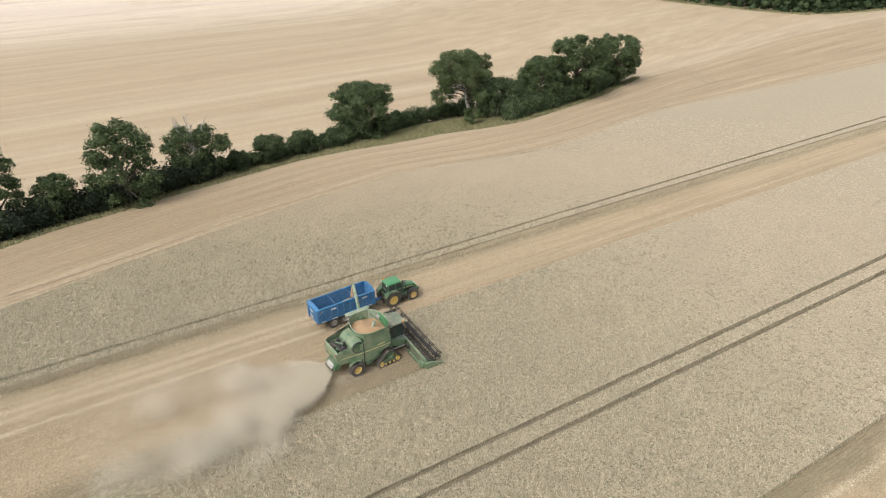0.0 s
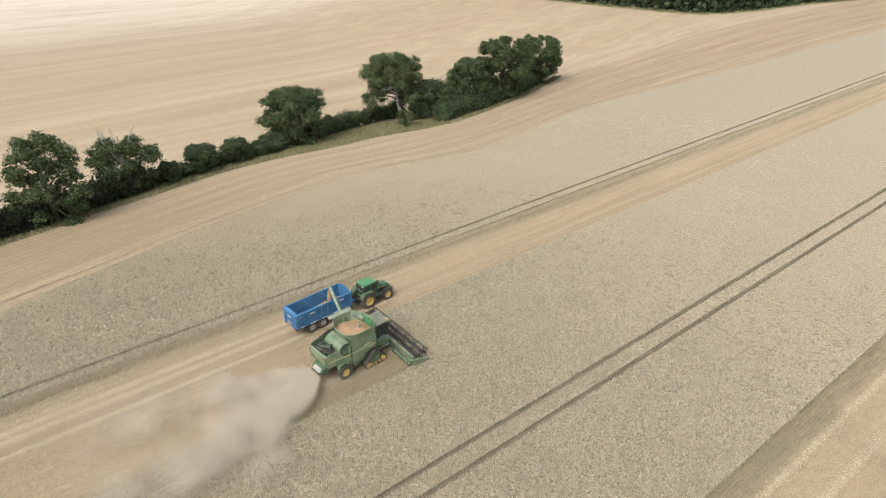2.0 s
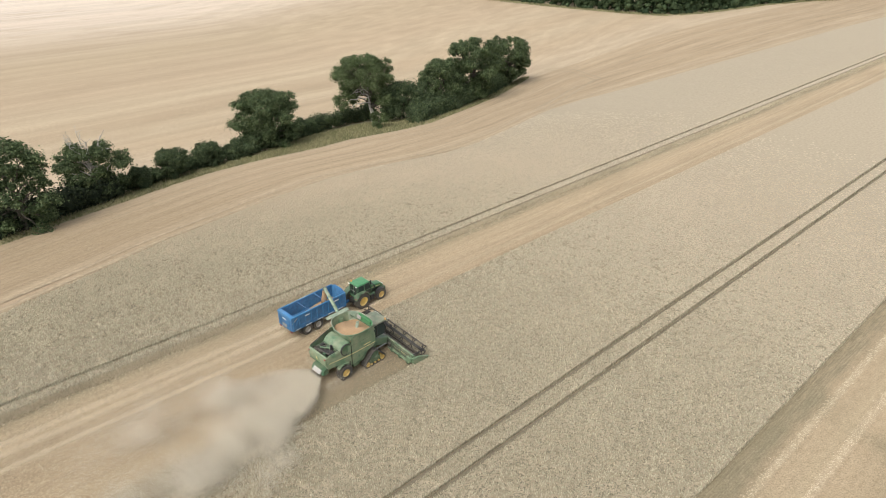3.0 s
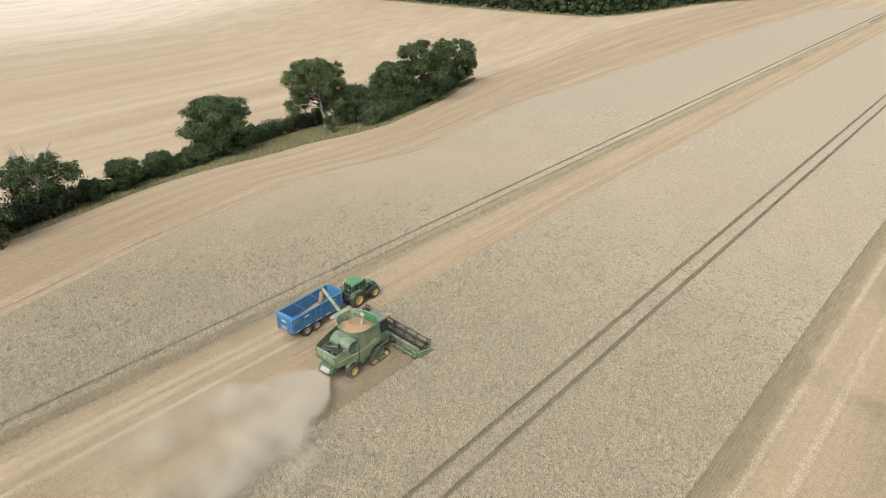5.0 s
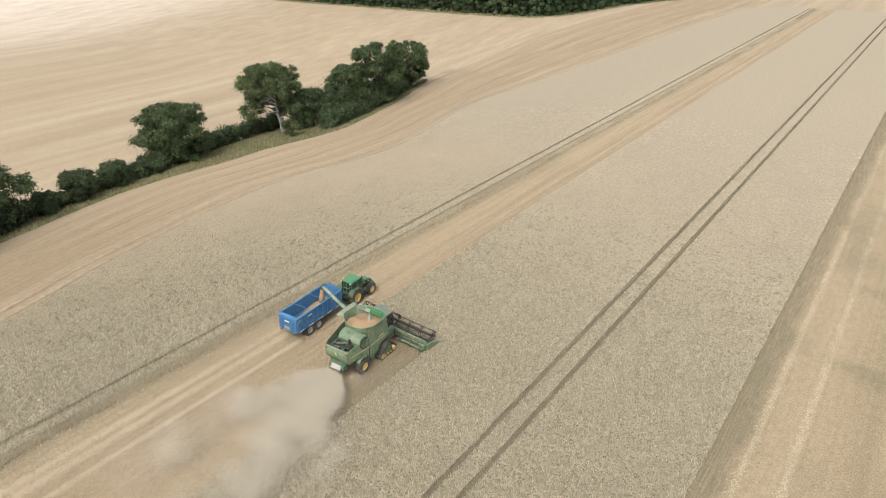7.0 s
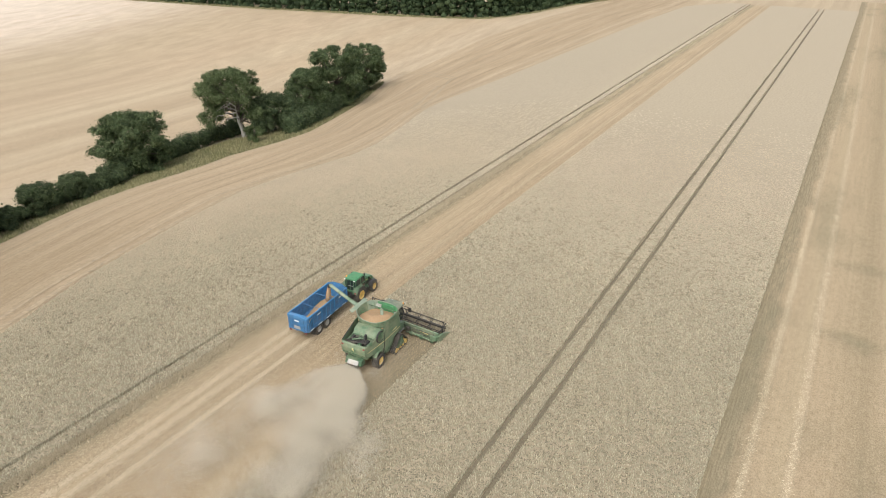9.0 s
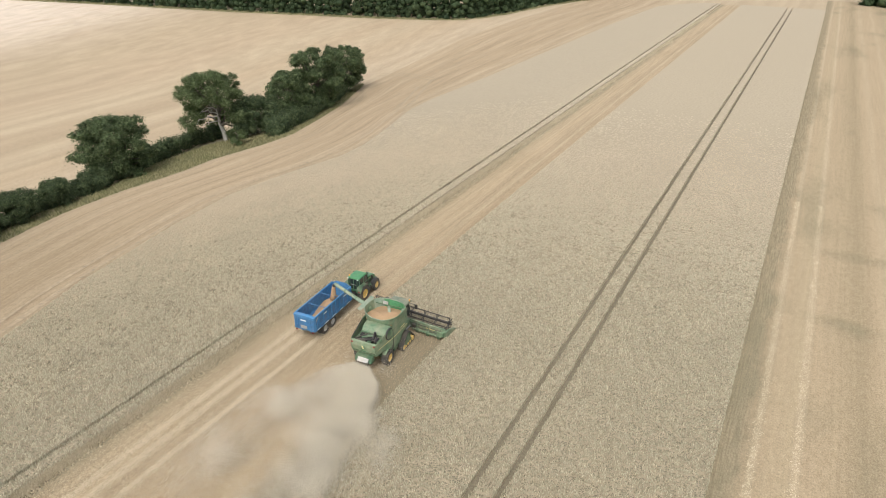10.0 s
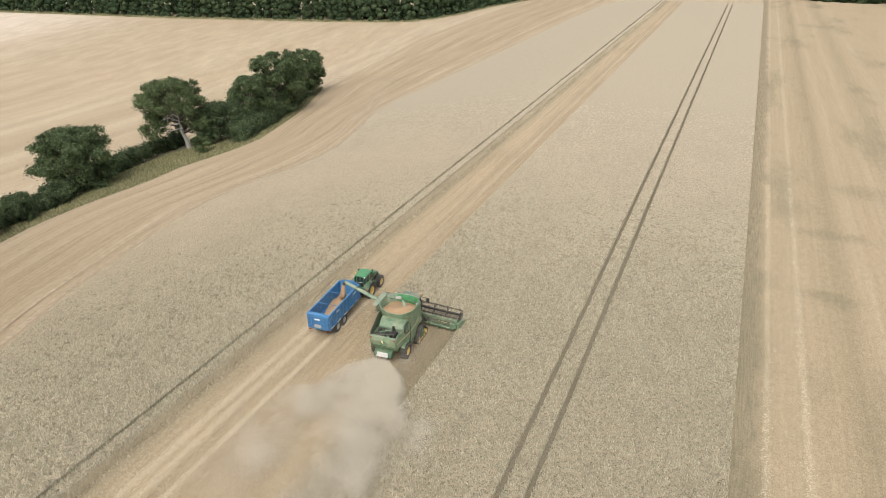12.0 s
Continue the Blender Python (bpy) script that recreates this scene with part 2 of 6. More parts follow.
def ribbon(name, ys, left, right, z0, z1, nx, material, across=None):
    """A raised or flat sheet between two lines x = left(y) and x = right(y); with z1 > z0 it has sides. Its UV runs in metres along and across."""
    ys = np.asarray(ys, float)
    lo, hi = np.broadcast_to(left, ys.shape), np.broadcast_to(right, ys.shape)
    s = np.linspace(0, 1, nx + 1)
    X = lo[:, None] + (hi - lo)[:, None] * s
    Y = np.repeat(ys[:, None], nx + 1, 1)
    n = len(ys) * (nx + 1)
    Z, z1 = fall(X, Y), np.broadcast_to(z1, ys.shape)[:, None]
    V = np.stack([X, Y, Z + z1], -1).reshape(-1, 3)
    idx = np.arange(n).reshape(len(ys), nx + 1)
    F = [np.stack([idx[:-1, :-1], idx[:-1, 1:], idx[1:, 1:], idx[1:, :-1]], -1).reshape(-1, 4)]
    if z1.max() > z0 + 0.07:
        V = np.concatenate([V, np.stack([X, Y, Z + z0], -1).reshape(-1, 3)])
        for a in (idx[:, 0][::-1], idx[:, -1], idx[0], idx[-1][::-1]):
            F.append(np.stack([a[:-1] + n, a[1:] + n, a[1:], a[:-1]], -1))
    ob = np_mesh(name, V, np.concatenate(F), material)
    if across is not None:
        uv = ob.data.uv_layers.new(name="UVMap")
        U = np.stack([(s * across)[None, :].repeat(len(ys), 0), Y], -1).reshape(-1, 2)
        vi = np.empty(len(ob.data.loops), np.int32)
        ob.data.loops.foreach_get("vertex_index", vi)
        uv.data.foreach_set("uv", U[vi % n].astype(np.float32).ravel())
    return ob


def spikes(rng, P, height, width, lean):
    """Three-sided leaning tufts on the points P (n, 3): arrays of corners and faces."""
    n = len(P)
    a = rng.uniform(0, 2 * np.pi, n)
    V = np.empty((n, 4, 3))
    for k in range(3):
        V[:, k, 0] = P[:, 0] + width * np.cos(a + k * 2.094)
        V[:, k, 1] = P[:, 1] + width * np.sin(a + k * 2.094)
        V[:, k, 2] = P[:, 2]
    V[:, 3, :2] = P[:, :2] + rng.normal(0, 1, (n, 2)) * np.reshape(lean, (-1, 1))
    V[:, 3, 2] = P[:, 2] + height * rng.uniform(0.6, 1.25, n)
    b = np.arange(n)[:, None] * 4
    return V.reshape(-1, 3), np.concatenate([b + (0, 1, 3), b + (1, 2, 3), b + (2, 0, 3)])


def jitter_grid(rng, x0, x1, y0, y1, step):
    gx, gy = np.meshgrid(np.arange(x0, x1, step), np.arange(y0, y1, step))
    return np.stack([gx.ravel(), gy.ravel()], 1) + rng.uniform(-0.5, 0.5, (gx.size, 2)) * step


# ---- ground ----
HEDGE_Y = (-90, -60, -33, -25, -16, -5, 6, 12, 19, 26, 33, 40, 46, 53, 62, 68, 75, 84, 101, 123, 141, 153, 158)
HEDGE_X = (-58, -63, -69.2, -75, -78, -83.5, -87.5, -90, -92.6, -94.6, -94.8, -94.4, -92.8, -91.2, -91.6, -89, -86, -85.1, -90.8, -98.7, -107, -112, -115)
CROP_Y = (-90, -60, -31, -17, -11, -1, 8, 20, 34, 45, 56, 65, 79, 99, 113, 138, 168, 204, 251, 312)
CROP_X = (-21, -25.5, -32.5, -39, -41.3, -46.4, -49.2, -52.7, -55.2, -52.3, -47.6, -47.9, -51.8, -58.4, -59.4, -56.5, -53.5, -49.6, -45.5, -39.8)
CUT_L, CUT_R, STRIP_L, EDGE_R, CROP_END = -4.4, 4.5, -12.5, 30.0, 300.0
WHEELS_R, WHEELS_L = (15.10, 17.10), (-14.38, -12.3)
HEADER_Y = 5.98

gx = np.concatenate([np.arange(-2200, -420, 60.0), np.arange(-420, -180, 6.0), np.arange(-180, -60, 2.0), np.arange(-60, -10, 0.5), np.arange(-10, 61, 14.0), np.arange(70, 2201, 70.0)])
gy = np.concatenate([np.arange(-1500, -120, 60.0), np.arange(-120, 400, 4.0), np.arange(400, 2501, 70.0)])
GX, GY = np.meshgrid(gx, gy)
idx = np.arange(GX.size).reshape(GX.shape)
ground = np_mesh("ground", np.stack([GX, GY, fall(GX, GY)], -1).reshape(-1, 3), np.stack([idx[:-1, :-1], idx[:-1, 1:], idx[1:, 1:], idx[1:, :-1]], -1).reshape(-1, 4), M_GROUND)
tagged(ground, "wide rolling fields of pale cut straw stubble, a sunlit patch painted far off", "field", kind="structure")
ys = np.arange(-90, 391, 2.0)
inner = np.where(ys < 150, np.interp(ys, HEDGE_Y, HEDGE_X), np.interp(ys, CROP_Y, CROP_X) - np.interp(ys, (150, 230), (55.5, 66)))
headland = ribbon("headland_stubble", ys, inner, np.interp(ys, CROP_Y, CROP_X) + 0.3, 0, 0.04, 48, M_HEADLAND, across=16)
tagged(headland, "curved strip of cut straw stubble between hedge and wheat", "stubble", kind="structure")
strip = ribbon("cut_strip", np.arange(-90, CROP_END + 1, 6.0), STRIP_L, CUT_R + 0.2, 0, 0.008, 8, M_STRIP)
tagged(strip, "freshly cut golden stubble strip strewn with chaff", "stubble", kind="structure")
right_field = ribbon("right_stubble", np.arange(-120, 347, 8.0), EDGE_R - 0.3, 260, 0, 0.008, 20, M_RIGHT)
tagged(right_field, "older cut stubble field with pale straw rows", "stubble", kind="structure")


def wheel_line(pts, width, material, label):
    """A worn wheel line over the stubble through the points (x, y), drawn smooth."""
    q = np.array(pts, float)
    run = np.concatenate([[0], np.cumsum(np.hypot(*np.diff(q, axis=0).T))])
    u = np.arange(0, run[-1], 1.2)
    x, y = np.interp(u, run, q[:, 0]), np.interp(u, run, q[:, 1])
    for _ in range(6):
        x[1:-1], y[1:-1] = (x[:-2] + 2 * x[1:-1] + x[2:]) / 4, (y[:-2] + 2 * y[1:-1] + y[2:]) / 4
    dx, dy = np.gradient(x), np.gradient(y)
    n = np.hypot(dx, dy)
    half = width / 2 * (1 + 0.35 * np.sin(u * 0.37 + pts[0][0]) * np.sin(u * 0.11))
    L, R = np.stack([x - dy / n * half, y + dx / n * half], 1), np.stack([x + dy / n * half, y - dx / n * half], 1)
    V = np.stack([L, R], 1).reshape(-1, 2)
    V = np.column_stack([V, fall(V[:, 0], V[:, 1]) + 0.10])
    b = np.arange(len(u) - 1)[:, None] * 2
    return tagged(np_mesh("wheel_line", V, b + (0, 1, 3, 2), material), label, "wheel track", kind="structure")


M_WORN = plain("worn_straw", (0.292, 0.226, 0.141), 0.95, var=0.22, scale=1.5, relief=0.5)
M_PRESSED = plain("pressed_straw", (0.332, 0.258, 0.165), 0.95, var=0.3, scale=1.5, relief=0.5)
EDGE_RUN = [(-76.8, 140), (-67.7, 119.4), (-59.8, 100.5), (-52.4, 79.6), (-49.2, 65.8), (-49.6, 57.5), (-53.6, 45.9), (-56.9, 34.8), (-54.6, 21.3), (-51.4, 10), (-47.8, -1), (-42, -13), (-37, -26), (-30, -48)]
for shift, width in ((-0.6, 0.95), (-3.6, 0.8)):
    wheel_line([(x + shift, y) for x, y in EDGE_RUN], width, M_PRESSED, "pressed wheel line along the edge of the wheat")
for shift in (0.0, 3.2):
    wheel_line([(-117, 169 + shift), (-103, 166 + shift), (-88, 155.4 + shift), (-80, 149 + shift)], 0.7, M_WORN, "worn wheel line turning round the end of the copse")
    wheel_line([(-82 + shift * 0.5, 152), (-76.8 - shift, 140), (-68.7 - shift, 119.4), (-63 - shift, 104)], 0.8, M_WORN, "worn wheel line crossing the headland")
    wheel_line([(-60.6 - shift, 101), (-61 - shift, 113), (-58 - shift, 138), (-55 - shift, 168), (-51 - shift, 204), (-47 - shift, 251), (-42 - shift, 300)], 0.8, M_PRESSED, "pressed wheel line along the far edge of the wheat")


# ---- standing wheat: a dense block of stalks with ears on top, wheelings left open ----
WHEEL_W, WHEEL_L, FAR_Y, LAST_EAR = 0.22, 0.17, 36.0, 100.0
ALL_Y = np.concatenate([np.arange(-90, FAR_Y, 3.0), np.arange(FAR_Y, CROP_END + 0.1, 4.0)])
AHEAD_Y = np.concatenate([[HEADER_Y], np.arange(7, FAR_Y, 3.0), np.arange(FAR_Y, CROP_END + 0.1, 4.0)])
BLOCKS = (
    ("wheat_field", ALL_Y, np.interp(ALL_Y, CROP_Y, CROP_X), WHEELS_L[0] - WHEEL_L),
    ("wheat_row", ALL_Y, WHEELS_L[0] + WHEEL_L, STRIP_L - 0.45),
    ("wheat_field", AHEAD_Y, CUT_L, CUT_R),
    ("wheat_field", ALL_Y, CUT_R, WHEELS_R[0] - WHEEL_W),
    ("wheat_row", ALL_Y, WHEELS_R[0] + WHEEL_W, WHEELS_R[1] - WHEEL_W),
    ("wheat_field", ALL_Y, WHEELS_R[1] + WHEEL_W, EDGE_R),
)
wheat_rng = np.random.default_rng(7)
TABLE = np.random.default_rng(8).uniform(0, 1, (256, 256))


def clumps(x, y, size):
    """Smooth random values between 0 and 1 in lumps of the given size."""
    u, v = np.asarray(x) / size + 900.0, np.asarray(y) / size + 900.0
    i, j = np.floor(u).astype(int), np.floor(v).astype(int)
    p, q = u - i, v - j
    p, q = p * p * (3 - 2 * p), q * q * (3 - 2 * q)
    a, b, c, d = (TABLE[(i + di) % 256, (j + dj) % 256] for di, dj in ((0, 0), (1, 0), (0, 1), (1, 1)))
    return a * (1 - p) * (1 - q) + b * p * (1 - q) + c * (1 - p) * q + d * p * q


def ear_points(rng, x0, x1, y0, y1):
    """Tufts in jittered rows that widen towards the far end of the field; gives x, y and the spacing there."""
    rows, y = [], y0
    while y < y1:
        step = float(np.interp(y, (0, 32, 75, 130), (0.128, 0.155, 0.23, 0.34)))
        x = np.arange(x0 + rng.uniform(0, step), x1, step)
        rows.append(np.stack([x + rng.uniform(-0.42, 0.42, x.size) * step, y + rng.uniform(-0.42, 0.42, x.size) * step, np.full(x.size, step)], 1))
        y += step
    return np.concatenate(rows)


for name, by, bl, br in BLOCKS:
    ahead, beside = bool(by[0] == HEADER_Y), bool(np.ndim(bl) == 0 and bl == CUT_R)      # they meet along the line in front of the header
    thick = np.interp(by, (-5, FAR_Y), (0.27, 0.475))
    block = ribbon(name, by, np.broadcast_to(bl, by.shape) + 0.06, br + (0.06 if ahead else -0.06), 0, thick, 60 if float(np.min(bl)) < -20 else 6, M_CANOPY)
    block.data.shade_flat()
    tagged(block, "standing ripe wheat, pale grey-gold, uncut", "wheat", kind="stuff")
    y_lo = float(by[0])
    x0, x1 = float(np.min(bl)), float(np.max(br))
    P = ear_points(wheat_rng, x0, x1, max(-45.0, y_lo), LAST_EAR)
    P = P[P[:, 1] > -36 + 0.35 * (P[:, 0] - 4.5) * (P[:, 0] > 4.5)]
    if y_lo < -45:      # coarser tufts in the near corner
        Q = jitter_grid(wheat_rng, x0, x1, -88, 0, 0.42)
        Q = Q[Q[:, 1] <= -36 + 0.35 * (Q[:, 0] - 4.5) * (Q[:, 0] > 4.5)]
        P = np.concatenate([P, np.column_stack([Q, np.full(len(Q), 0.30)])])
    lump = 0.78 * clumps(P[:, 0], P[:, 1], 0.26) + 0.22 * clumps(P[:, 0] + 40, P[:, 1], 1.1)
    stay = wheat_rng.uniform(0, 1, len(P)) < np.interp(P[:, 1], (FAR_Y, LAST_EAR), (1.0, 0.0))
    P, lump = P[stay], lump[stay]
    keep = 0.04 + P[:, 2] * 0.20
    keep_l = np.where(P[:, 1] > HEADER_Y, -0.02, keep) if beside else keep
    left_edge = np.interp(P[:, 1], CROP_Y, CROP_X) if np.ndim(bl) else np.full(len(P), bl)
    inside = (P[:, 0] > left_edge + keep_l) & (P[:, 0] < br - (-0.02 if ahead else keep))
    P, lump = P[inside], lump[inside]
    size = P[:, 2] * np.interp(P[:, 1], (0, FAR_Y, LAST_EAR), (0.42, 0.58, 0.85))
    tall = np.interp(P[:, 1], (-10, FAR_Y, LAST_EAR), (0.21, 0.12, 0.05))
    base = fall(P[:, 0], P[:, 1]) + 0.31 + np.interp(P[:, 1], (-5, FAR_Y, LAST_EAR), (0.0, 0.13, 0.14)) + (lump - 0.5) * np.interp(P[:, 1], (-5, 15, FAR_Y), (0.36, 0.24, 0.07))
    # low tufts carry the painted gap shade, fewer with distance
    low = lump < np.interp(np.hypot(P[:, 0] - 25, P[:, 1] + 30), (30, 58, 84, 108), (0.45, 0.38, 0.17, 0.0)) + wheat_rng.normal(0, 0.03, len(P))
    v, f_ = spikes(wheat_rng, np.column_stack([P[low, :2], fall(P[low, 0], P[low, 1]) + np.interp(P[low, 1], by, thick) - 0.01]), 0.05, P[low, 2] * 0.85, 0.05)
    tagged(np_mesh("shaded_stalks", v, f_, M_GAP_SHADE, block), "stalks in the gaps between the ears, coloured dark as shade", kind="stuff")
    P, lump, size, tall, base = P[~low], lump[~low], size[~low], tall[~low], base[~low]
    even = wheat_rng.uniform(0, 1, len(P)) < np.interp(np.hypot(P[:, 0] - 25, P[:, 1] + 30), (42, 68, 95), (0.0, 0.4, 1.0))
    V, F, at = [], [], 0
    for pick, V_, F_ in ((~even, V, F), (even, [], [])):
        v, f_ = spikes(wheat_rng, np.column_stack([P[pick, :2], base[pick] + wheat_rng.uniform(0, 0.06, pick.sum())]), tall[pick], size[pick], 0.03 + size[pick] * 0.35)
        V_.append(v), F_.append(f_)
        if V_ is V:
            at = len(v)
        else:
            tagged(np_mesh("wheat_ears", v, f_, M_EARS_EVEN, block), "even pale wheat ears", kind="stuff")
    for side, s, n in ((bl, -1, 2500), (br, 1, 5500)):      # stalks and drooping ears on the open sides
        ey = max(-40.0, y_lo) + (200 - max(-40.0, y_lo)) * wheat_rng.uniform(0, 1, n) ** 2
        if (beside and s < 0) or (ahead and s > 0):
            ey = ey[ey < HEADER_Y + 0.2]
            n = len(ey)
        ex = np.interp(ey, by, np.broadcast_to(side, by.shape)) - s * wheat_rng.uniform(0.0, 0.12, n)
        v, f_ = spikes(wheat_rng, np.column_stack([ex, ey, fall(ex, ey) + wheat_rng.uniform(0.0, 0.22, n)]), 0.33, 0.05, 0.03)
        V.append(v), F.append(f_ + at)
        at += len(v)
    ears = np_mesh("wheat_ears", np.concatenate(V), np.concatenate(F), M_EARS, block)
    tagged(ears, "pale nodding wheat ears", kind="stuff")
# thin broken stalks along the trodden side of the first cut
n = 26000
ey = -40 + 300 * wheat_rng.uniform(0, 1, n) ** 1.7
ex = STRIP_L - 0.5 + np.abs(wheat_rng.normal(0, 0.42, n)) * (0.6 + 0.8 * clumps(ey * 0 + 3, ey, 2.2))
v, f_ = spikes(wheat_rng, np.column_stack([ex, ey, np.zeros(n)]), 0.42 - np.clip((ex - STRIP_L + 0.5) * 0.20, 0, 0.32), 0.07 + np.clip(ey, 0, 260) * 0.0008, 0.16)
tagged(np_mesh("broken_stalks", v, f_, M_BROKEN), "grey broken wheat stalks beside the cut strip", "wheat", kind="stuff")
for x, half in ((WHEELS_R[0], WHEEL_W), (WHEELS_R[1], WHEEL_W), (WHEELS_L[0], WHEEL_L)):
    wheeling = ribbon("wheeling", np.arange(-90, CROP_END + 1, 8.0), x - half, x + half, 0, 0.02, 2, M_SOIL)
    tagged(wheeling, "bare wheel track through the standing wheat", "wheel track", kind="structure")


# ---- trees and hedge ----
def leaf_cloud(rng, centres, radii, count, size, squash=0.85):
    """Small bent leaf sprays on the outsides of the given lobes."""
    n_l = len(centres)
    share = np.asarray(radii) ** 2
    which = rng.choice(n_l, count, p=share / share.sum())
    d = rng.normal(0, 1, (count, 3))
    d /= np.linalg.norm(d, axis=1)[:, None]
    d[:, 2] = np.where(d[:, 2] < -0.45, -d[:, 2], d[:, 2])
    C = np.asarray(centres)[which] + d * (1, 1, squash) * (np.asarray(radii)[which] * np.where(rng.uniform(0, 1, count) < 0.12, rng.uniform(1.1, 1.75, count), 0.35 + 0.95 * rng.uniform(0, 1, count) ** 0.6))[:, None]
    nrm = d + rng.normal(0, 0.42, (count, 3))
    nrm /= np.linalg.norm(nrm, axis=1)[:, None]
    u = np.cross(nrm, rng.normal(0, 1, (count, 3)))
    u /= np.linalg.norm(u, axis=1)[:, None] + 1e-9
    w = np.cross(nrm, u)
    s = size * rng.uniform(0.55, 1.4, count)[:, None]
    V = np.stack([C - u * s, C + w * s * 0.6 + nrm * s * 0.25, C + u * s, C - w * s * 0.6 + nrm * s * 0.25], 1).reshape(-1, 3)
    b = np.arange(count)[:, None] * 4
    return V, np.concatenate([b + (0, 1, 2), b + (0, 2, 3)])


def cores(rng, centres, radii, squash=0.85, k=0.74):
    """Rough inner masses that close the lobes."""
    bm = bmesh.new()
    bmesh.ops.create_icosphere(bm, subdivisions=1, radius=1)
    unit = np.array([v.co[:] for v in bm.verts])
    tri = np.array([[v.index for v in f.verts] for f in bm.faces])
    bm.free()
    V, F = [], []
    for i, (c, r) in enumerate(zip(centres, radii)):
        rough = 1 + rng.uniform(-0.32, 0.26, len(unit))
        V.append(np.asarray(c) + unit * rough[:, None] * (r * k, r * k, r * k * squash))
        F.append(tri + i * len(unit))
    return np.concatenate(V), np.concatenate(F)


def limb(bm, pts, r0, r1, seg=7):
    """A tapered, bent branch along the points."""
    rings = []
    pts = [Vector(p) for p in pts]
    for i, p in enumerate(pts):
        d = (pts[min(i + 1, len(pts) - 1)] - pts[max(i - 1, 0)]).normalized()
        a = d.orthogonal().normalized()
        b = d.cross(a)
        r = r0 + (r1 - r0) * i / (len(pts) - 1)
        rings.append([bm.verts.new(p + (a * math.cos(k * math.tau / seg) + b * math.sin(k * math.tau / seg)) * r) for k in range(seg)])
    for q, s in zip(rings, rings[1:]):
        for k in range(seg):
            bm.faces.new((q[k], q[(k + 1) % seg], s[(k + 1) % seg], s[k]))
    bm.faces.new(rings[-1])


def bent(rng, a, b, n=4, amount=0.08):
    a, b = Vector(a), Vector(b)
    span = (b - a).length
    return [a + (b - a) * (i / n) + (Vector(rng.normal(0, amount * span * 0.5, 3)) if 0 < i < n else Vector()) for i in range(n + 1)]


def tree(name, x, y, height, radius, kind="oak", seed=1, lobes=16, leaves=5200, trunk_h=0.25, leaf=0.30, label="", category="tree",
         off=(0, 0), bark=None, low=0.18, dead=0, gap=0.0, bare=0, notch=False, lobe=(0.30, 0.45), dome=False, core=0.62):
    """A trunk with limbs to the lobes of an uneven crown."""
    rng = np.random.default_rng(seed)
    root = tagged(new(name), label, category, "hedgerow trees")
    root.location = (x, y, float(fall(x, y)))
    height, radius = height * 0.93, radius * 0.88
    cz0, cz1 = height * low, height
    C, R = [], []
    for i in range(lobes):
        h = (i + 0.5) / lobes
        prof = math.sqrt(1 - ((h - 0.38) / 0.66) ** 2)     # widest below the middle
        if dome:
            prof = math.sqrt(1 - ((h - 0.62) / 0.75) ** 2)     # narrow below, broad and flat on top
        a = i * 2.4 + rng.uniform(-0.5, 0.5)
        rr = radius * prof * rng.uniform(0.42, 0.86)
        if notch and h < 0.50 and -1.95 < (a + math.pi) % math.tau - math.pi < 0.15:
            continue
        r = radius * rng.uniform(*lobe) * (1 - gap)
        C.append((off[0] + rr * math.cos(a), off[1] + rr * math.sin(a), min(cz0 + (cz1 - cz0) * h, cz1 - r * 0.8)))
        R.append(r)
    main = list(C)
    for c, r in list(zip(C, R)):
        for _ in range(5):
            d = rng.normal(0, 1, 3)
            d /= np.linalg.norm(d)
            if d[2] < -0.3:
                d[2] *= -1
            C.append(tuple(np.array(c) + d * (1, 1, 0.8) * r * 1.0))
            R.append(r * rng.uniform(0.32, 0.55))
    bm = bmesh.new()
    top = (off[0] * 0.7, off[1] * 0.7, height * 0.72)
    limb(bm, bent(rng, (0, 0, -0.1), top, 5, 0.05), 0.055 * height * 0.6 + 0.08, 0.06, 9)
    trunk = part("trunk", bm, bark or M_BARK, root)
    wood_of = M_DEADWOOD if dead else M_BARK
    for c in main[::2]:
        bm = bmesh.new()
        zb = max(height * trunk_h, c[2] * 0.55)
        k = zb / height / 0.72
        limb(bm, bent(rng, (top[0] * k, top[1] * k, zb), c, 4, 0.12), 0.022 * height * 0.6 + 0.03, 0.03, 6)
        part("limb", bm, wood_of, root)
    for i in range(dead):
        a = rng.uniform(0, math.tau)
        b = (off[0] + radius * 0.5 * math.cos(a), off[1] + radius * 0.5 * math.sin(a), height * rng.uniform(1.08, 1.30))
        path = bent(rng, (off[0], off[1], height * 0.6), b, 5, 0.14)
        bm = bmesh.new()
        limb(bm, path, 0.12, 0.04, 5)
        for q in path[3:5]:
            limb(bm, bent(rng, q, q + Vector(rng.normal(0, 0.9, 3)) + Vector((0, 0, 0.7)), 3, 0.15), 0.06, 0.025, 4)
        part("dead_branch", bm, M_DEADWOOD, root, "bleached leafless branch")
    for i in range(bare):      # leafless boughs low on the open side
        a, z = rng.uniform(-2.5, -1.3), height * rng.uniform(0.20, 0.52)
        k = z / height / 0.72
        base = Vector((top[0] * k, top[1] * k, z))
        tip = base + Vector((math.cos(a), math.sin(a), rng.uniform(-0.15, 0.2))) * radius * rng.uniform(0.5, 0.8)
        path = bent(rng, base, tip, 6, 0.10)
        path = [q + Vector((0, 0, 1.1 * math.sin(math.pi * j / 6))) for j, q in enumerate(path)]
        bm = bmesh.new()
        limb(bm, path, 0.15, 0.05, 6)
        for q in path[2:5]:
            limb(bm, bent(rng, q, q + Vector(rng.normal(0, 1.1, 3)), 3, 0.15), 0.06, 0.025, 5)
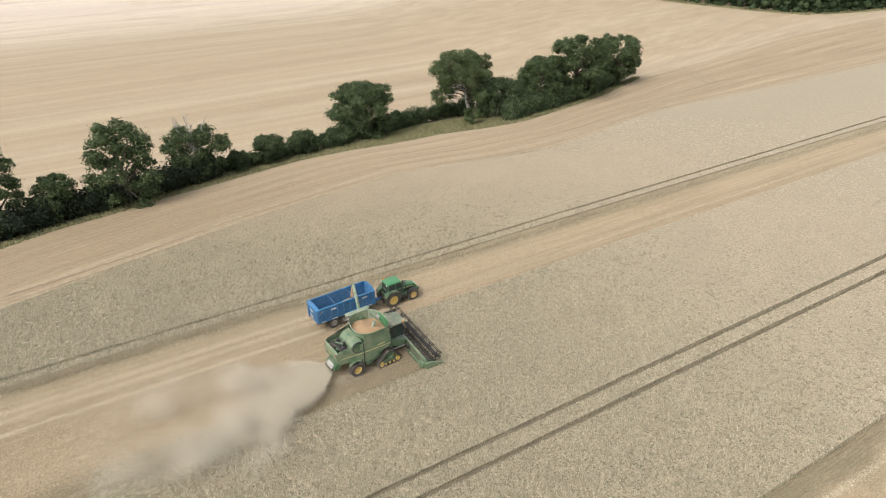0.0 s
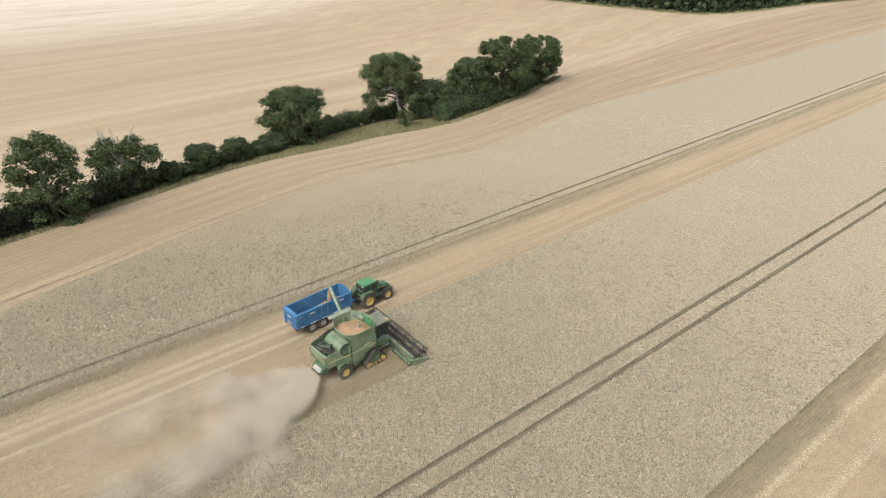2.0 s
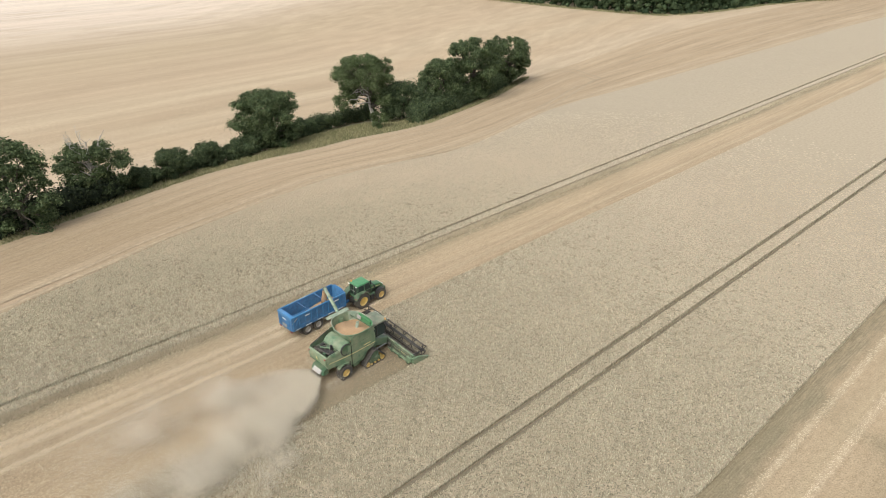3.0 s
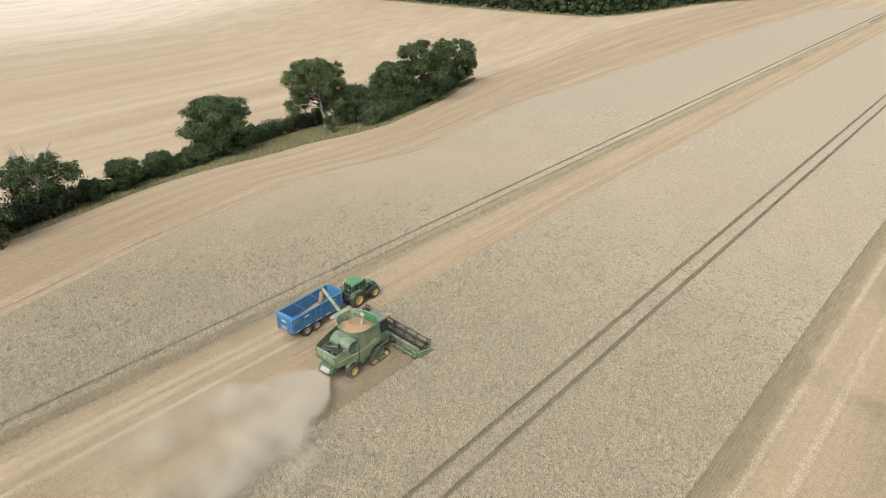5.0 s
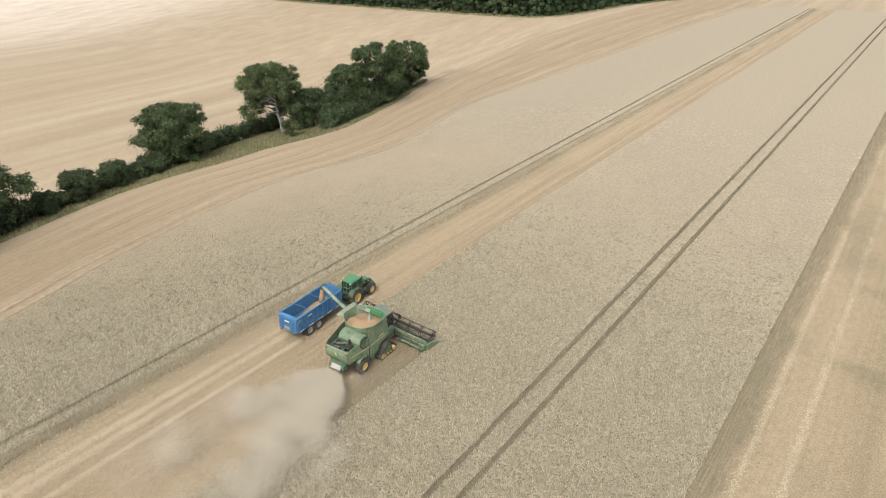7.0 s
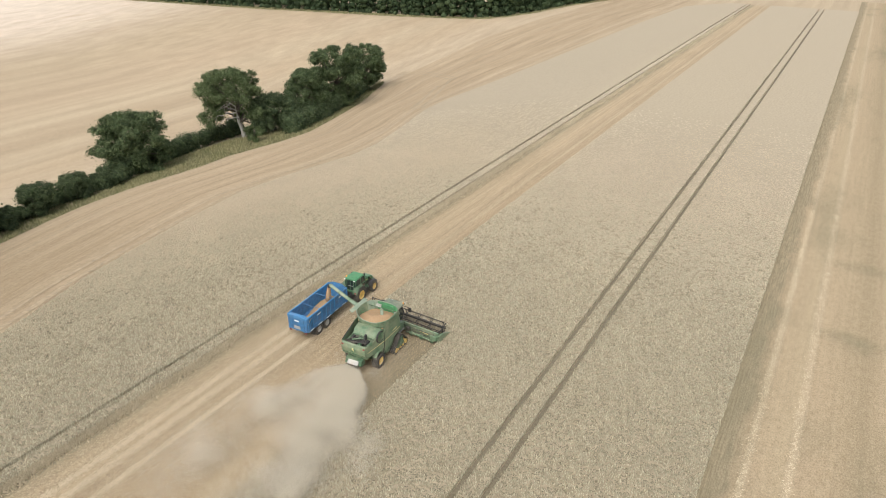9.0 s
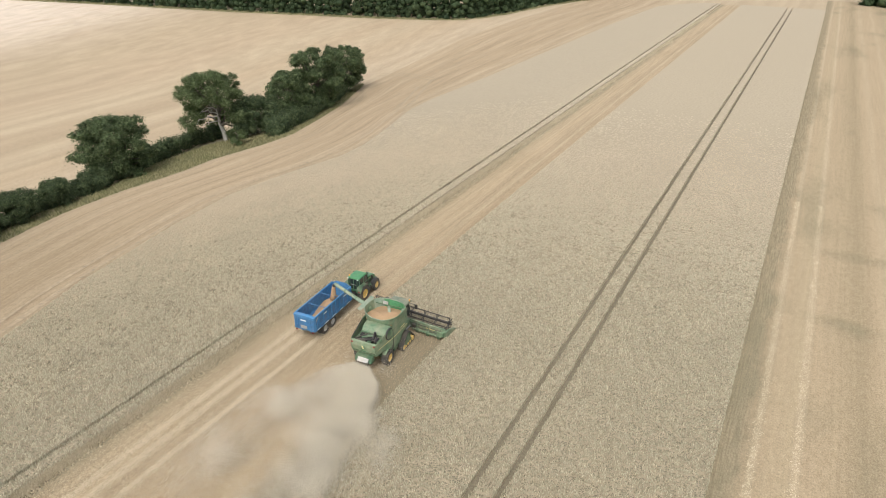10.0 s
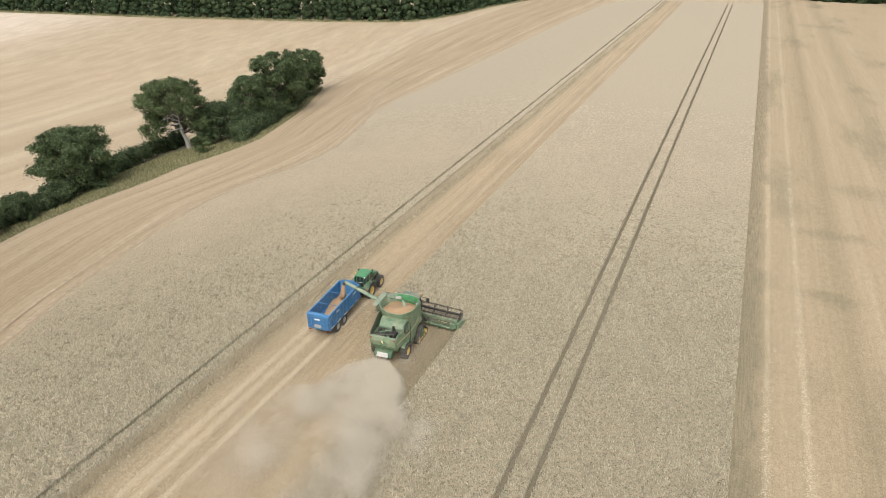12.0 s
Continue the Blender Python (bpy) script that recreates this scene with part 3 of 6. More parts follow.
        part("dead_branch", bm, M_DEADWOOD, root, "bleached leafless branch")
    V, F = leaf_cloud(rng, C, R, int(leaves * 3.1), leaf * 0.53)
    V2, F2 = cores(rng, C, R, k=core)
    crown = np_mesh("crown", np.concatenate([V, V2]), np.concatenate([F, F2 + len(V)]), LEAVES[kind], root)
    return root


OAK = "broad dark green oak standing in the hedge"
tree("oak_tree", -80.4, -33.2, 17.4, 7.0, seed=11, lobes=33, leaves=4200, label=OAK, lobe=(0.15, 0.22), leaf=0.40, core=0.5, low=0.08)
tree("small_tree", -81.6, -24.0, 9.2, 4.8, seed=12, lobes=21, leaves=2400, lobe=(0.20, 0.28), label="low round field tree in the hedge line", leaf=0.38, core=0.5)
tree("oak_tree", -84.0, -12.0, 17.0, 8.8, seed=13, lobes=45, leaves=5600, label=OAK, lobe=(0.14, 0.22), leaf=0.40, core=0.5, low=0.06)
tree("stag_headed_tree", -94.9, 3.4, 12.4, 8.4, seed=14, lobes=30, leaves=4200, dead=14, lobe=(0.16, 0.24), label="dark green tree with dead bare twigs at its top", leaf=0.40, core=0.5, low=0.28)
BUSH = "round dark green thorn bush of the hedge"
for bx, by_, bh, br_, sd in ((-96.5, 12.0, 4.8, 3.4, 21), (-98.5, 19.4, 6.9, 4.7, 22), (-101.6, 29.5, 5.9, 4.4, 23), (-104.4, 38.0, 4.6, 3.4, 24)):
    tree("thorn_bush", bx, by_, bh, br_, "thorn", sd, 14, 3600, low=0.2, leaf=0.32, label=BUSH, category="bush", lobe=(0.24, 0.36))
tree("oak_tree", -108.0, 48.4, 15.2, 10.4, seed=15, lobes=54, leaves=10000, label="single full round oak with a dense dark crown", low=0.13, lobe=(0.15, 0.22), leaf=0.40)
tree("thorn_bush", -112.5, 60.0, 4.8, 3.2, "thorn", 31, 12, 3200, low=0.2, leaf=0.32, label=BUSH, category="bush")
tree("pale_trunk_tree", -106.5, 81.0, 19.6, 11.4, "light", 16, 66, 11500, low=0.24, off=(-1.7, -1.4), bark=M_DEADWOOD, lobe=(0.13, 0.20), bare=5, notch=True, label="tree with a bare pale grey trunk and thin crown", leaf=0.38, core=0.5)
tree("small_bush", -95.9, 75.1, 4.6, 2.9, "light", 34, 10, 2400, low=0.2, leaf=0.28, label="bright green round bush at the verge", category="bush", lobe=(0.25, 0.38))
tree("oak_tree", -102.0, 88.6, 10.6, 8.8, "thorn", 17, 30, 6500, label="low dense oak in the copse", low=0.12, leaf=0.40, lobe=(0.22, 0.34))
tree("oak_tree", -100.6, 101.5, 15.4, 9.2, seed=18, lobes=57, lobe=(0.14, 0.21), leaves=8500, label="dark green oak in the copse", low=0.12, leaf=0.42)
tree("oak_tree", -103.0, 117.0, 19.3, 10.6, seed=19, lobes=63, lobe=(0.13, 0.20), leaves=10500, label="tallest broad oak in the copse", low=0.12, leaf=0.44, dome=True)
tree("oak_tree", -111.5, 142.0, 16.2, 10.6, seed=20, lobes=60, lobe=(0.13, 0.20), leaves=9500, label="spreading oak at the end of the copse", low=0.22, leaf=0.44, dome=True)


def hedge(name, line, height, radius, kind, seed, leaves, label, step=2.0):
    """A hedge along the points (x, y): lobes in two tiers, ragged on top."""
    rng = np.random.default_rng(seed)
    q = np.array(line, float)
    run = np.concatenate([[0], np.cumsum(np.hypot(*np.diff(q, axis=0).T))])
    C, R = [], []
    for u in np.arange(0, run[-1], step):
        x, y = float(np.interp(u, run, q[:, 0])), float(np.interp(u, run, q[:, 1]))
        for z in (height * 0.25, height * 0.62):
            C.append((x + rng.normal(0, 0.5), y + rng.normal(0, 0.5), float(fall(x, y)) + z + rng.normal(0, height * 0.06)))
            R.append(radius * rng.uniform(0.8, 1.2))
    V, F = leaf_cloud(rng, C, R, int(leaves * 1.45), 0.255)
    V2, F2 = cores(rng, C, R, k=0.85)
    ob = np_mesh(name, np.concatenate([V, V2]), np.concatenate([F, F2 + len(V)]), LEAVES[kind])
    return tagged(ob, label, "hedge", kind="stuff")


def beside_edge(y0, y1, shift):
    return [(float(np.interp(y, HEDGE_Y, HEDGE_X)) + shift, y) for y in np.arange(y0, y1, 3.0)]


# hedge on its shaded side, drawn with the darkened leaf colours
hedge("hedge", beside_edge(-88, 8, -6.2), 4.9, 2.2, "shaded_thorn", 41, 36000, "tall nearly black hedge beside the stubble, shade in its leaf colour")
hedge("hedge", beside_edge(6, 42, -8.6), 2.8, 1.4, "thorn", 44, 10000, "overgrown dark green thorn hedge beside the stubble")
hedge("hedge", [(-104, 40), (-110, 55), (-112, 65), (-115, 76), (-115, 88)], 4.4, 1.9, "thorn", 42, 12000, "clipped dark green hedge behind the grass bank")
hedge("hedge", beside_edge(84, 150, -5.6), 4.6, 2.4, "thorn", 43, 22000, "dark green undergrowth of the copse")

# dry grass bank between hedge and stubble
rng = np.random.default_rng(51)
ys = np.arange(-90, 156, 2.0)
BANK_Y, BANK_W = (-90, 10, 36, 46, 60, 76, 86, 94, 156), (7, 8, 9, 13, 20, 28, 26, 10, 8)
verge = ribbon("verge", ys, np.interp(ys, HEDGE_Y, HEDGE_X) - np.interp(ys, BANK_Y, BANK_W), np.interp(ys, HEDGE_Y, HEDGE_X) + 0.5, 0, 0.06, 14, plain("verge_turf", (0.215, 0.19, 0.105), 0.95, var=0.35, scale=0.8, relief=0.5))
tagged(verge, "olive and straw coloured grass verge under the hedge", "verge", kind="structure")
P = jitter_grid(rng, -116, -62, -60, 156, 0.42)
front, wide = np.interp(P[:, 1], HEDGE_Y, HEDGE_X), np.interp(P[:, 1], (-60, 4, 10, 36, 46, 60, 76, 84, 90, 156), (4.2, 4.6, 7.6, 8.0, 12, 18, 24, 20, 4, 3.4))
P = P[(P[:, 0] < front + 0.5) & (P[:, 0] > front - wide)]
V, F = spikes(rng, np.column_stack([P, fall(P[:, 0], P[:, 1])]), 0.62, 0.20, 0.24)
tagged(np_mesh("verge_grass", V, F, M_GRASS), "tall dry grass bank along the hedge foot", "grass", kind="stuff")


# ---- far woods ----
def wood(name, line, depth, height, seed, leaves, label):
    rng = np.random.default_rng(seed)
    C, R = [], []
    for (xa, ya), (xb, yb) in zip(line, line[1:]):
        span = math.hypot(xb - xa, yb - ya)
        nx_, ny_ = -(yb - ya) / span, (xb - xa) / span
        for i in range(int(span / 3.4) + 1):
            for row in range(3):
                k, d = (i + rng.uniform(0, 1)) / (span / 3.4 + 1), row * depth / 3 + rng.uniform(0, 2)
                x, y = xa + (xb - xa) * k + nx_ * d, ya + (yb - ya) * k + ny_ * d
                h = height * rng.uniform(0.7, 1.1) * (0.75 if row == 0 else 1)
                for z in (0.06, 0.26, 0.46, 0.66, 0.84):
                    C.append((x + rng.normal(0, 1), y + rng.normal(0, 1), float(fall(x, y)) + h * z))
                    R.append(rng.uniform(1.3, 2.6))
    V, F = leaf_cloud(rng, C, R, leaves, 0.62)
    V2, F2 = cores(rng, C, R, k=0.98)
    ob = np_mesh(name, np.concatenate([V, V2]), np.concatenate([F, F2 + len(V)]), LEAVES["wood"])
    return tagged(ob, label, "woodland", kind="stuff")


WOOD_A = ((-640, 220), (-400, 255), (-294, 268), (-214, 282), (-180, 288), (-140, 296))
WOOD_B = ((-140, 297), (-131, 318), (-124, 353), (-111, 377), (-60, 400))
wood("woodland", WOOD_A, 26, 20, 61, 54000, "dense dark broadleaf wood edging the far field")
wood("woodland", WOOD_B, 26, 20, 62, 26000, "dark side of the wood along the stubble")
wood("far_woodland", ((42, 330), (70, 324), (110, 330), (220, 345)), 20, 12, 63, 15000, "dark distant wood beyond the stubble")

for line in (WOOD_A, WOOD_B):
    pts = []
    for (xa, ya), (xb, yb) in zip(line, line[1:]):
        n = int(math.hypot(xb - xa, yb - ya) * 14)
        u, d = rng.uniform(0, 1, n), rng.uniform(-5.5, 0.5, n)
        x, y = xa + (xb - xa) * u - d * (yb - ya) / math.hypot(xb - xa, yb - ya), ya + (yb - ya) * u + d * (xb - xa) / math.hypot(xb - xa, yb - ya)
        pts.append(np.column_stack([x, y, fall(x, y)]))
    V, F = spikes(rng, np.concatenate(pts), 0.7, 0.4, 0.3)
    tagged(np_mesh("wood_margin", V, F, M_GRASS), "strip of rough grass at the foot of the wood", "grass", kind="stuff")


# ---- paints of the machines ----
M_GREEN = plain("green_paint", (0.090, 0.163, 0.089), 0.5, var=0.18, dust=0.36)
M_TRACTOR = plain("tractor_green_paint", (0.022, 0.125, 0.045), 0.4, var=0.15, dust=0.2)
M_DKGREEN = plain("dark_green_paint", (0.035, 0.095, 0.045), 0.5, dust=0.25)
M_DUSTY = plain("dusty_green_plate", (0.185, 0.245, 0.175), 0.7, var=0.15, dust=0.4)
M_HEADER = plain("dusty_header_paint", (0.085, 0.15, 0.085), 0.65, var=0.35, scale=2.2, dust=0.5)
# base colour darkened to take in the shade under the reel
M_TABLE = plain("shaded_table_steel", (0.10, 0.09, 0.075), 0.6, 0.2, var=0.3, dust=0.25)
M_BRIGHT = plain("clean_green_panel", (0.045, 0.21, 0.085), 0.45, var=0.15, dust=0.15)
M_ROOF = plain("dust_coated_roof", (0.135, 0.165, 0.115), 0.7, var=0.25, dust=0.45)
M_DUSTBLACK = plain("dusty_black_steel", (0.045, 0.042, 0.036), 0.7, var=0.3, dust=0.2)
M_YELLOW = plain("yellow_paint", (0.60, 0.41, 0.10), 0.5, dust=0.42)
M_STRIPE = plain("yellow_stripe", (0.62, 0.52, 0.25), 0.5, dust=0.3)
M_BLUE = plain("blue_paint", (0.028, 0.130, 0.275), 0.45, var=0.2, dust=0.12)
# lighter copy of the blue: light on raised ribs and rails painted in
M_BLUE_LIGHT = plain("lit_relief_blue_paint", (0.034, 0.175, 0.36), 0.45, var=0.15, dust=0.10)
M_BLUE_IN = plain("worn_blue_lining", (0.036, 0.16, 0.335), 0.6, var=0.25, dust=0.08)
M_RUBBER = plain("dusty_rubber", (0.035, 0.034, 0.030), 0.85, var=0.3, dust=0.22)
M_BLACK = plain("black_steel", (0.018, 0.018, 0.018), 0.55, dust=0.06)
M_GREY = plain("grey_steel", (0.33, 0.33, 0.31), 0.5, 0.3, dust=0.2)
M_WHITE = plain("white_marking", (0.75, 0.75, 0.72), 0.5)
M_CHUTE = plain("pale_metal_chute", (0.36, 0.35, 0.325), 0.5, 0.3, var=0.3, dust=0.3)
M_RED = plain("red_lens", (0.20, 0.025, 0.02), 0.3)
M_AMBER = plain("amber_lens", (0.85, 0.38, 0.05), 0.3)
M_GLASS, gn, gl, gb = nodes_of("tinted_glass")
gb.inputs["Base Color"].default_value = (0.030, 0.042, 0.038, 1)
gb.inputs["Roughness"].default_value, gb.inputs["Specular IOR Level"].default_value = 0.08, 0.6


def grain_heap_material():
    m, nt, nl, bs = nodes_of("wheat_grain")
    g = grain(nt, nl, 60.0, detail=3)
    col = mix(nt, nl, grain(nt, nl, 2.0), (0.33, 0.212, 0.115), (0.42, 0.278, 0.155))
    col = mix(nt, nl, 1.0, col, ramp(nt, nl, g, ((0.3, (0.75, 0.75, 0.75)), (0.7, (1.15, 1.15, 1.15)))), "MULTIPLY")
    nl.new(col, bs.inputs["Base Color"])
    bs.inputs["Roughness"].default_value = 0.9
    bump(nt, nl, bs, g, 0.6, 0.02)
    return m


M_GRAIN = grain_heap_material()


# ---- shapes for the machines ----
def box(x0, x1, y0, y1, z0, z1, bevel=0.03, bm=None, turn=None, seg=1):
    b = bmesh.new()
    bmesh.ops.create_cube(b, size=1)
    bmesh.ops.scale(b, vec=(x1 - x0, y1 - y0, z1 - z0), verts=b.verts)
    if bevel:
        bmesh.ops.bevel(b, geom=b.edges[:], offset=bevel, segments=seg, affect="EDGES", profile=0.6)
    m = Matrix.Translation(((x0 + x1) / 2, (y0 + y1) / 2, (z0 + z1) / 2)) @ (turn or Matrix())
    b.transform(m)
    return joined(bm, b)


def joined(bm, extra):
    if bm is None:
        return extra
    me = bpy.data.meshes.new("joined")
    extra.to_mesh(me)
    extra.free()
    bm.from_mesh(me)
    bpy.data.meshes.remove(me)
    return bm


def slab(profile, a, b, axis="x", bevel=0.02, bm=None, seg=1):
    """A profile drawn out along an axis from a to b. For x the profile is (y, z), for y it is (x, z), for z (x, y)."""
    w = bmesh.new()

    def at(p, d):
        return (d, *p) if axis == "x" else (p[0], d, p[1]) if axis == "y" else (*p, d)
    lo, hi = [w.verts.new(at(p, a)) for p in profile], [w.verts.new(at(p, b)) for p in profile]
    n = len(profile)
    w.faces.new(lo), w.faces.new(hi[::-1])
    for i in range(n):
        w.faces.new((lo[i], hi[i], hi[(i + 1) % n], lo[(i + 1) % n]))
    bmesh.ops.recalc_face_normals(w, faces=w.faces)
    if bevel:
        bmesh.ops.bevel(w, geom=w.edges[:], offset=bevel, segments=seg, affect="EDGES", profile=0.6)
    return joined(bm, w)


def tube(p, q, r, r2=None, seg=12, bm=None, cap=True):
    p, q = Vector(p), Vector(q)
    w = bmesh.new()
    bmesh.ops.create_cone(w, cap_ends=cap, segments=seg, radius1=r, radius2=r if r2 is None else r2, depth=(q - p).length)
    w.transform(Matrix.Translation((p + q) / 2) @ (q - p).to_track_quat("Z", "Y").to_matrix().to_4x4())
    return joined(bm, w)


def lathe(profile, seg=28, centre=(0, 0, 0), bm=None):
    """A ring turned about the x axis: the profile is (x, radius), closed."""
    w = bmesh.new()
    rings = [[w.verts.new((centre[0] + x, centre[1] + r * math.cos(k * math.tau / seg), centre[2] + r * math.sin(k * math.tau / seg)))
              for x, r in profile] for k in range(seg)]
    n = len(profile)
    for k in range(seg):
        a, b = rings[k], rings[(k + 1) % seg]
        for i in range(n):
            w.faces.new((a[i], a[(i + 1) % n], b[(i + 1) % n], b[i]))
    return joined(bm, w)


def wheel(parent, x, y, r, width, rim_r, rim_material, outward, lugs=18, deep=0.04):
    """Tyre with bar lugs, a dished rim with hub and nuts. outward: +1 or -1 along x."""
    h = width / 2
    bm = lathe([(-h, rim_r), (-h, r * 0.86), (-h * 0.8, r - deep), (h * 0.8, r - deep), (h, r * 0.86), (h, rim_r)], 32, (x, y, r))
    for k in range(lugs):
        for side in (-1, 1):
            a = (k + (0.5 if side > 0 else 0)) * math.tau / lugs
            turn = Euler((a, 0, 0)).to_matrix().to_4x4() @ Euler((0, 0, side * 0.5)).to_matrix().to_4x4()
            c = Vector((x + side * h * 0.48, y - math.sin(a) * (r - deep * 0.6), r + math.cos(a) * (r - deep * 0.6)))
            lug = bmesh.new()
            bmesh.ops.create_cube(lug, size=1)
            bmesh.ops.scale(lug, vec=(h * 0.98, r * 0.10, deep * 1.6), verts=lug.verts)
            lug.transform(Matrix.Translation(c) @ turn)
            joined(bm, lug)
    tyre = part("wheel", bm, M_RUBBER, parent, "dusty black lugged tyre")
    o = outward
    bm = lathe([(-h * 0.7, rim_r * 0.96), (-h * 0.7, rim_r * 1.02), (h * 0.86, rim_r * 1.02), (h * 0.92, rim_r * 0.93),
                (h * 0.55, rim_r * 0.80), (h * 0.45, rim_r * 0.34), (h * 0.75, rim_r * 0.30), (h * 0.75, 0.02), (-h * 0.6, 0.02), (-h * 0.6, rim_r * 0.8)], 28)
    if o < 0:
        bmesh.ops.scale(bm, vec=(-1, 1, 1), verts=bm.verts)
    for k in range(8):
        a = k * math.tau / 8
        tube((o * h * 0.45, rim_r * 0.45 * math.cos(a), rim_r * 0.45 * math.sin(a)), (o * h * 0.62, rim_r * 0.45 * math.cos(a), rim_r * 0.45 * math.sin(a)), 0.03, seg=6, bm=bm)
    bm.transform(Matrix.Translation((x, y, r)))
    part("rim", bm, rim_material, tyre, smooth=False)
    return tyre


def bars(parent, rects, plane, at, material, thick=0.006):
    """Writing that cannot be read: plain bars. rects are (a0, a1, z0, z1); plane 'x' or 'y' with its place."""
    for a0, a1, z0, z1 in rects:
        b = box(at, at + thick, a0, a1, z0, z1, 0) if plane == "x" else box(a0, a1, at, at + thick, z0, z1, 0)
        part("marking", b, material, parent)


# ---- combine harvester ----
MACHINE_Y = 1.95
combine = tagged(new("combine_harvester"), "large dusty green combine harvester on rubber tracks, cutting wheat", "combine harvester")
combine.location = (0, MACHINE_Y, 0)
YAW = radians(4.5)      # the machines crab a little, nose towards the trailer
combine.rotation_euler = (0, 0, YAW)


def taper(bm):
    """The rear of the body narrows towards the hood."""
    for v in bm.verts:
        v.co.x *= 1 - 0.21 * min(1.0, max(0.0, (-2.43 - v.co.y) / 2.4))
    return bm


W = 1.62
REAR_SIDE = [(-4.72, 1.80), (-4.92, 2.4), (-4.85, 3.10), (-4.70, 3.17), (-3.75, 3.22), (-3.50, 3.42), (-2.43, 3.50), (-2.43, 1.18), (-2.75, 1.15), (-3.05, 1.55), (-3.6, 1.80), (-4.2, 1.86)]
FRONT_SIDE = [(-2.40, 1.18), (-2.40, 3.62), (0.20, 3.78), (0.42, 3.2), (0.42, 2.25), (0.0, 1.95), (-0.9, 1.75), (-1.5, 1.30)]
for s in (-1, 1):
    panel = part("side_panel", taper(slab(REAR_SIDE, s * W - 0.04, s * W + 0.04, bevel=0.025)), M_GREEN, combine, "dusty green rear side panel")
    part("stripe", taper(slab([(-4.75, 2.38), (-4.75, 2.42), (-2.46, 2.46), (-2.46, 2.40)], s * (W + 0.035), s * (W + 0.055), bevel=0)), M_STRIPE, panel)
    part("vent", box(s * (W + 0.03), s * (W + 0.055), -2.75, -2.60, 1.35, 1.75, 0.01), M_BLACK, panel)
    panel = part("side_panel", slab(FRONT_SIDE, s * W - 0.04, s * W + 0.04, bevel=0.025), M_GREEN, combine, "dusty green front side panel")
    part("stripe", slab([(-2.36, 2.39), (-2.36, 2.47), (0.36, 2.39), (0.36, 2.34)], s * (W + 0.035), s * (W + 0.047), bevel=0), M_STRIPE, panel)
    part("seam", box(s * (W + 0.03), s * (W + 0.05), -2.30, 0.15, 3.28, 3.31, 0.005), M_DKGREEN, panel)
    bars(panel, ((-1.0, -0.2, 2.62, 2.72),), "x", s * (W + 0.045), M_STRIPE)
    part("handrail", tube((s * (W + 0.06), -2.46, 1.3), (s * (W + 0.06), -2.46, 3.4), 0.025, seg=8), M_BLACK, combine)

hood = part("rear_hood", taper(slab([(-4.62, 1.55), (-4.95, 2.1), (-5.06, 2.65), (-4.97, 3.04), (-4.78, 3.10), (-4.66, 1.7)], -W + 0.03, W - 0.03, bevel=0.08, seg=3)), M_GREEN, combine, "rounded green rear hood")
bars(hood, ((-0.10, 0.06, 2.52, 2.74), (-0.02, 0.12, 2.44, 2.56)), "y", -5.075, M_STRIPE)
for s in (-1, 1):
    part("rear_lamp", box(s * 1.12 - 0.1, s * 1.12 + 0.1, -5.08, -4.95, 2.84, 2.95, 0.015), M_RED, hood)
part("belly", slab([(-4.6, 1.75), (-4.6, 2.6), (0.6, 2.6), (1.0, 1.5), (0.5, 1.0), (-2.6, 0.95), (-3.4, 1.45)], -1.25, 1.25, bevel=0.03), M_DKGREEN, combine, "dark green threshing body")
part("deck", taper(box(-W + 0.05, W - 0.05, -4.7, -2.4, 2.40, 2.48, 0)), M_BLACK, combine, "dark engine deck")
part("engine", box(-0.75, 0.55, -4.35, -3.35, 2.48, 2.92, 0.06), M_BLACK, combine, "dark engine block")
part("engine_pipe", tube((-0.6, -4.2, 2.98), (0.4, -3.6, 3.08), 0.09, bm=tube((-0.2, -4.5, 2.75), (-0.2, -3.5, 3.02), 0.07)), M_DKGREEN, combine)
part("exhaust", tube((0.55, -3.85, 2.7), (0.62, -3.85, 3.62), 0.12, bm=tube((0.45, -4.05, 2.85), (0.50, -3.7, 3.05), 0.17)), M_BLACK, combine, "black exhaust stack")
for k, (x, y, z, sx, sy, sz) in enumerate(((-0.25, -4.45, 2.95, 0.22, 0.16, 0.22), (0.30, -4.40, 2.92, 0.18, 0.14, 0.18), (0.85, -4.05, 3.0, 0.16, 0.30, 0.26), (-0.85, -4.45, 2.9, 0.2, 0.18, 0.14), (0.05, -3.7, 3.18, 0.3, 0.12, 0.10), (-0.75, -3.75, 3.08, 0.14, 0.26, 0.2))):
    part("engine_unit", box(x - sx, x + sx, y - sy, y + sy, z - 0.17 - sz, z - 0.17 + sz, 0.03), (M_DUSTBLACK, M_DKGREEN, M_BLACK)[k % 3], combine)
for x0, y0, x1, y1, z in ((-1.2, -4.55, -0.3, -3.6, 3.12), (-0.5, -4.55, 0.9, -4.35, 3.2), (0.9, -4.5, 0.6, -3.6, 3.25), (-0.9, -3.65, 0.6, -3.62, 3.28)):
    part("hose", tube((x0, y0, z - 0.2), (x1, y1, z - 0.10), 0.045, seg=8), M_DUSTBLACK, combine)
for k in range(3):
    part("cover_rib", box(-0.55 + 0.68 * k, -0.50 + 0.68 * k, -3.00, -2.42, 3.71, 3.735, 0.01), M_GREEN, combine)
part("cover_lip", box(-1.0, 1.36, -3.66, -3.58, 3.12, 3.24, 0.02), M_DKGREEN, combine)
part("rear_seam", box(-1.18, 1.18, -5.03, -4.90, 2.10, 2.13, 0.005), M_DKGREEN, hood)
part("service_box", box(-1.25, -0.90, -4.4, -2.8, 2.48, 2.86, 0.03), M_DKGREEN, combine)
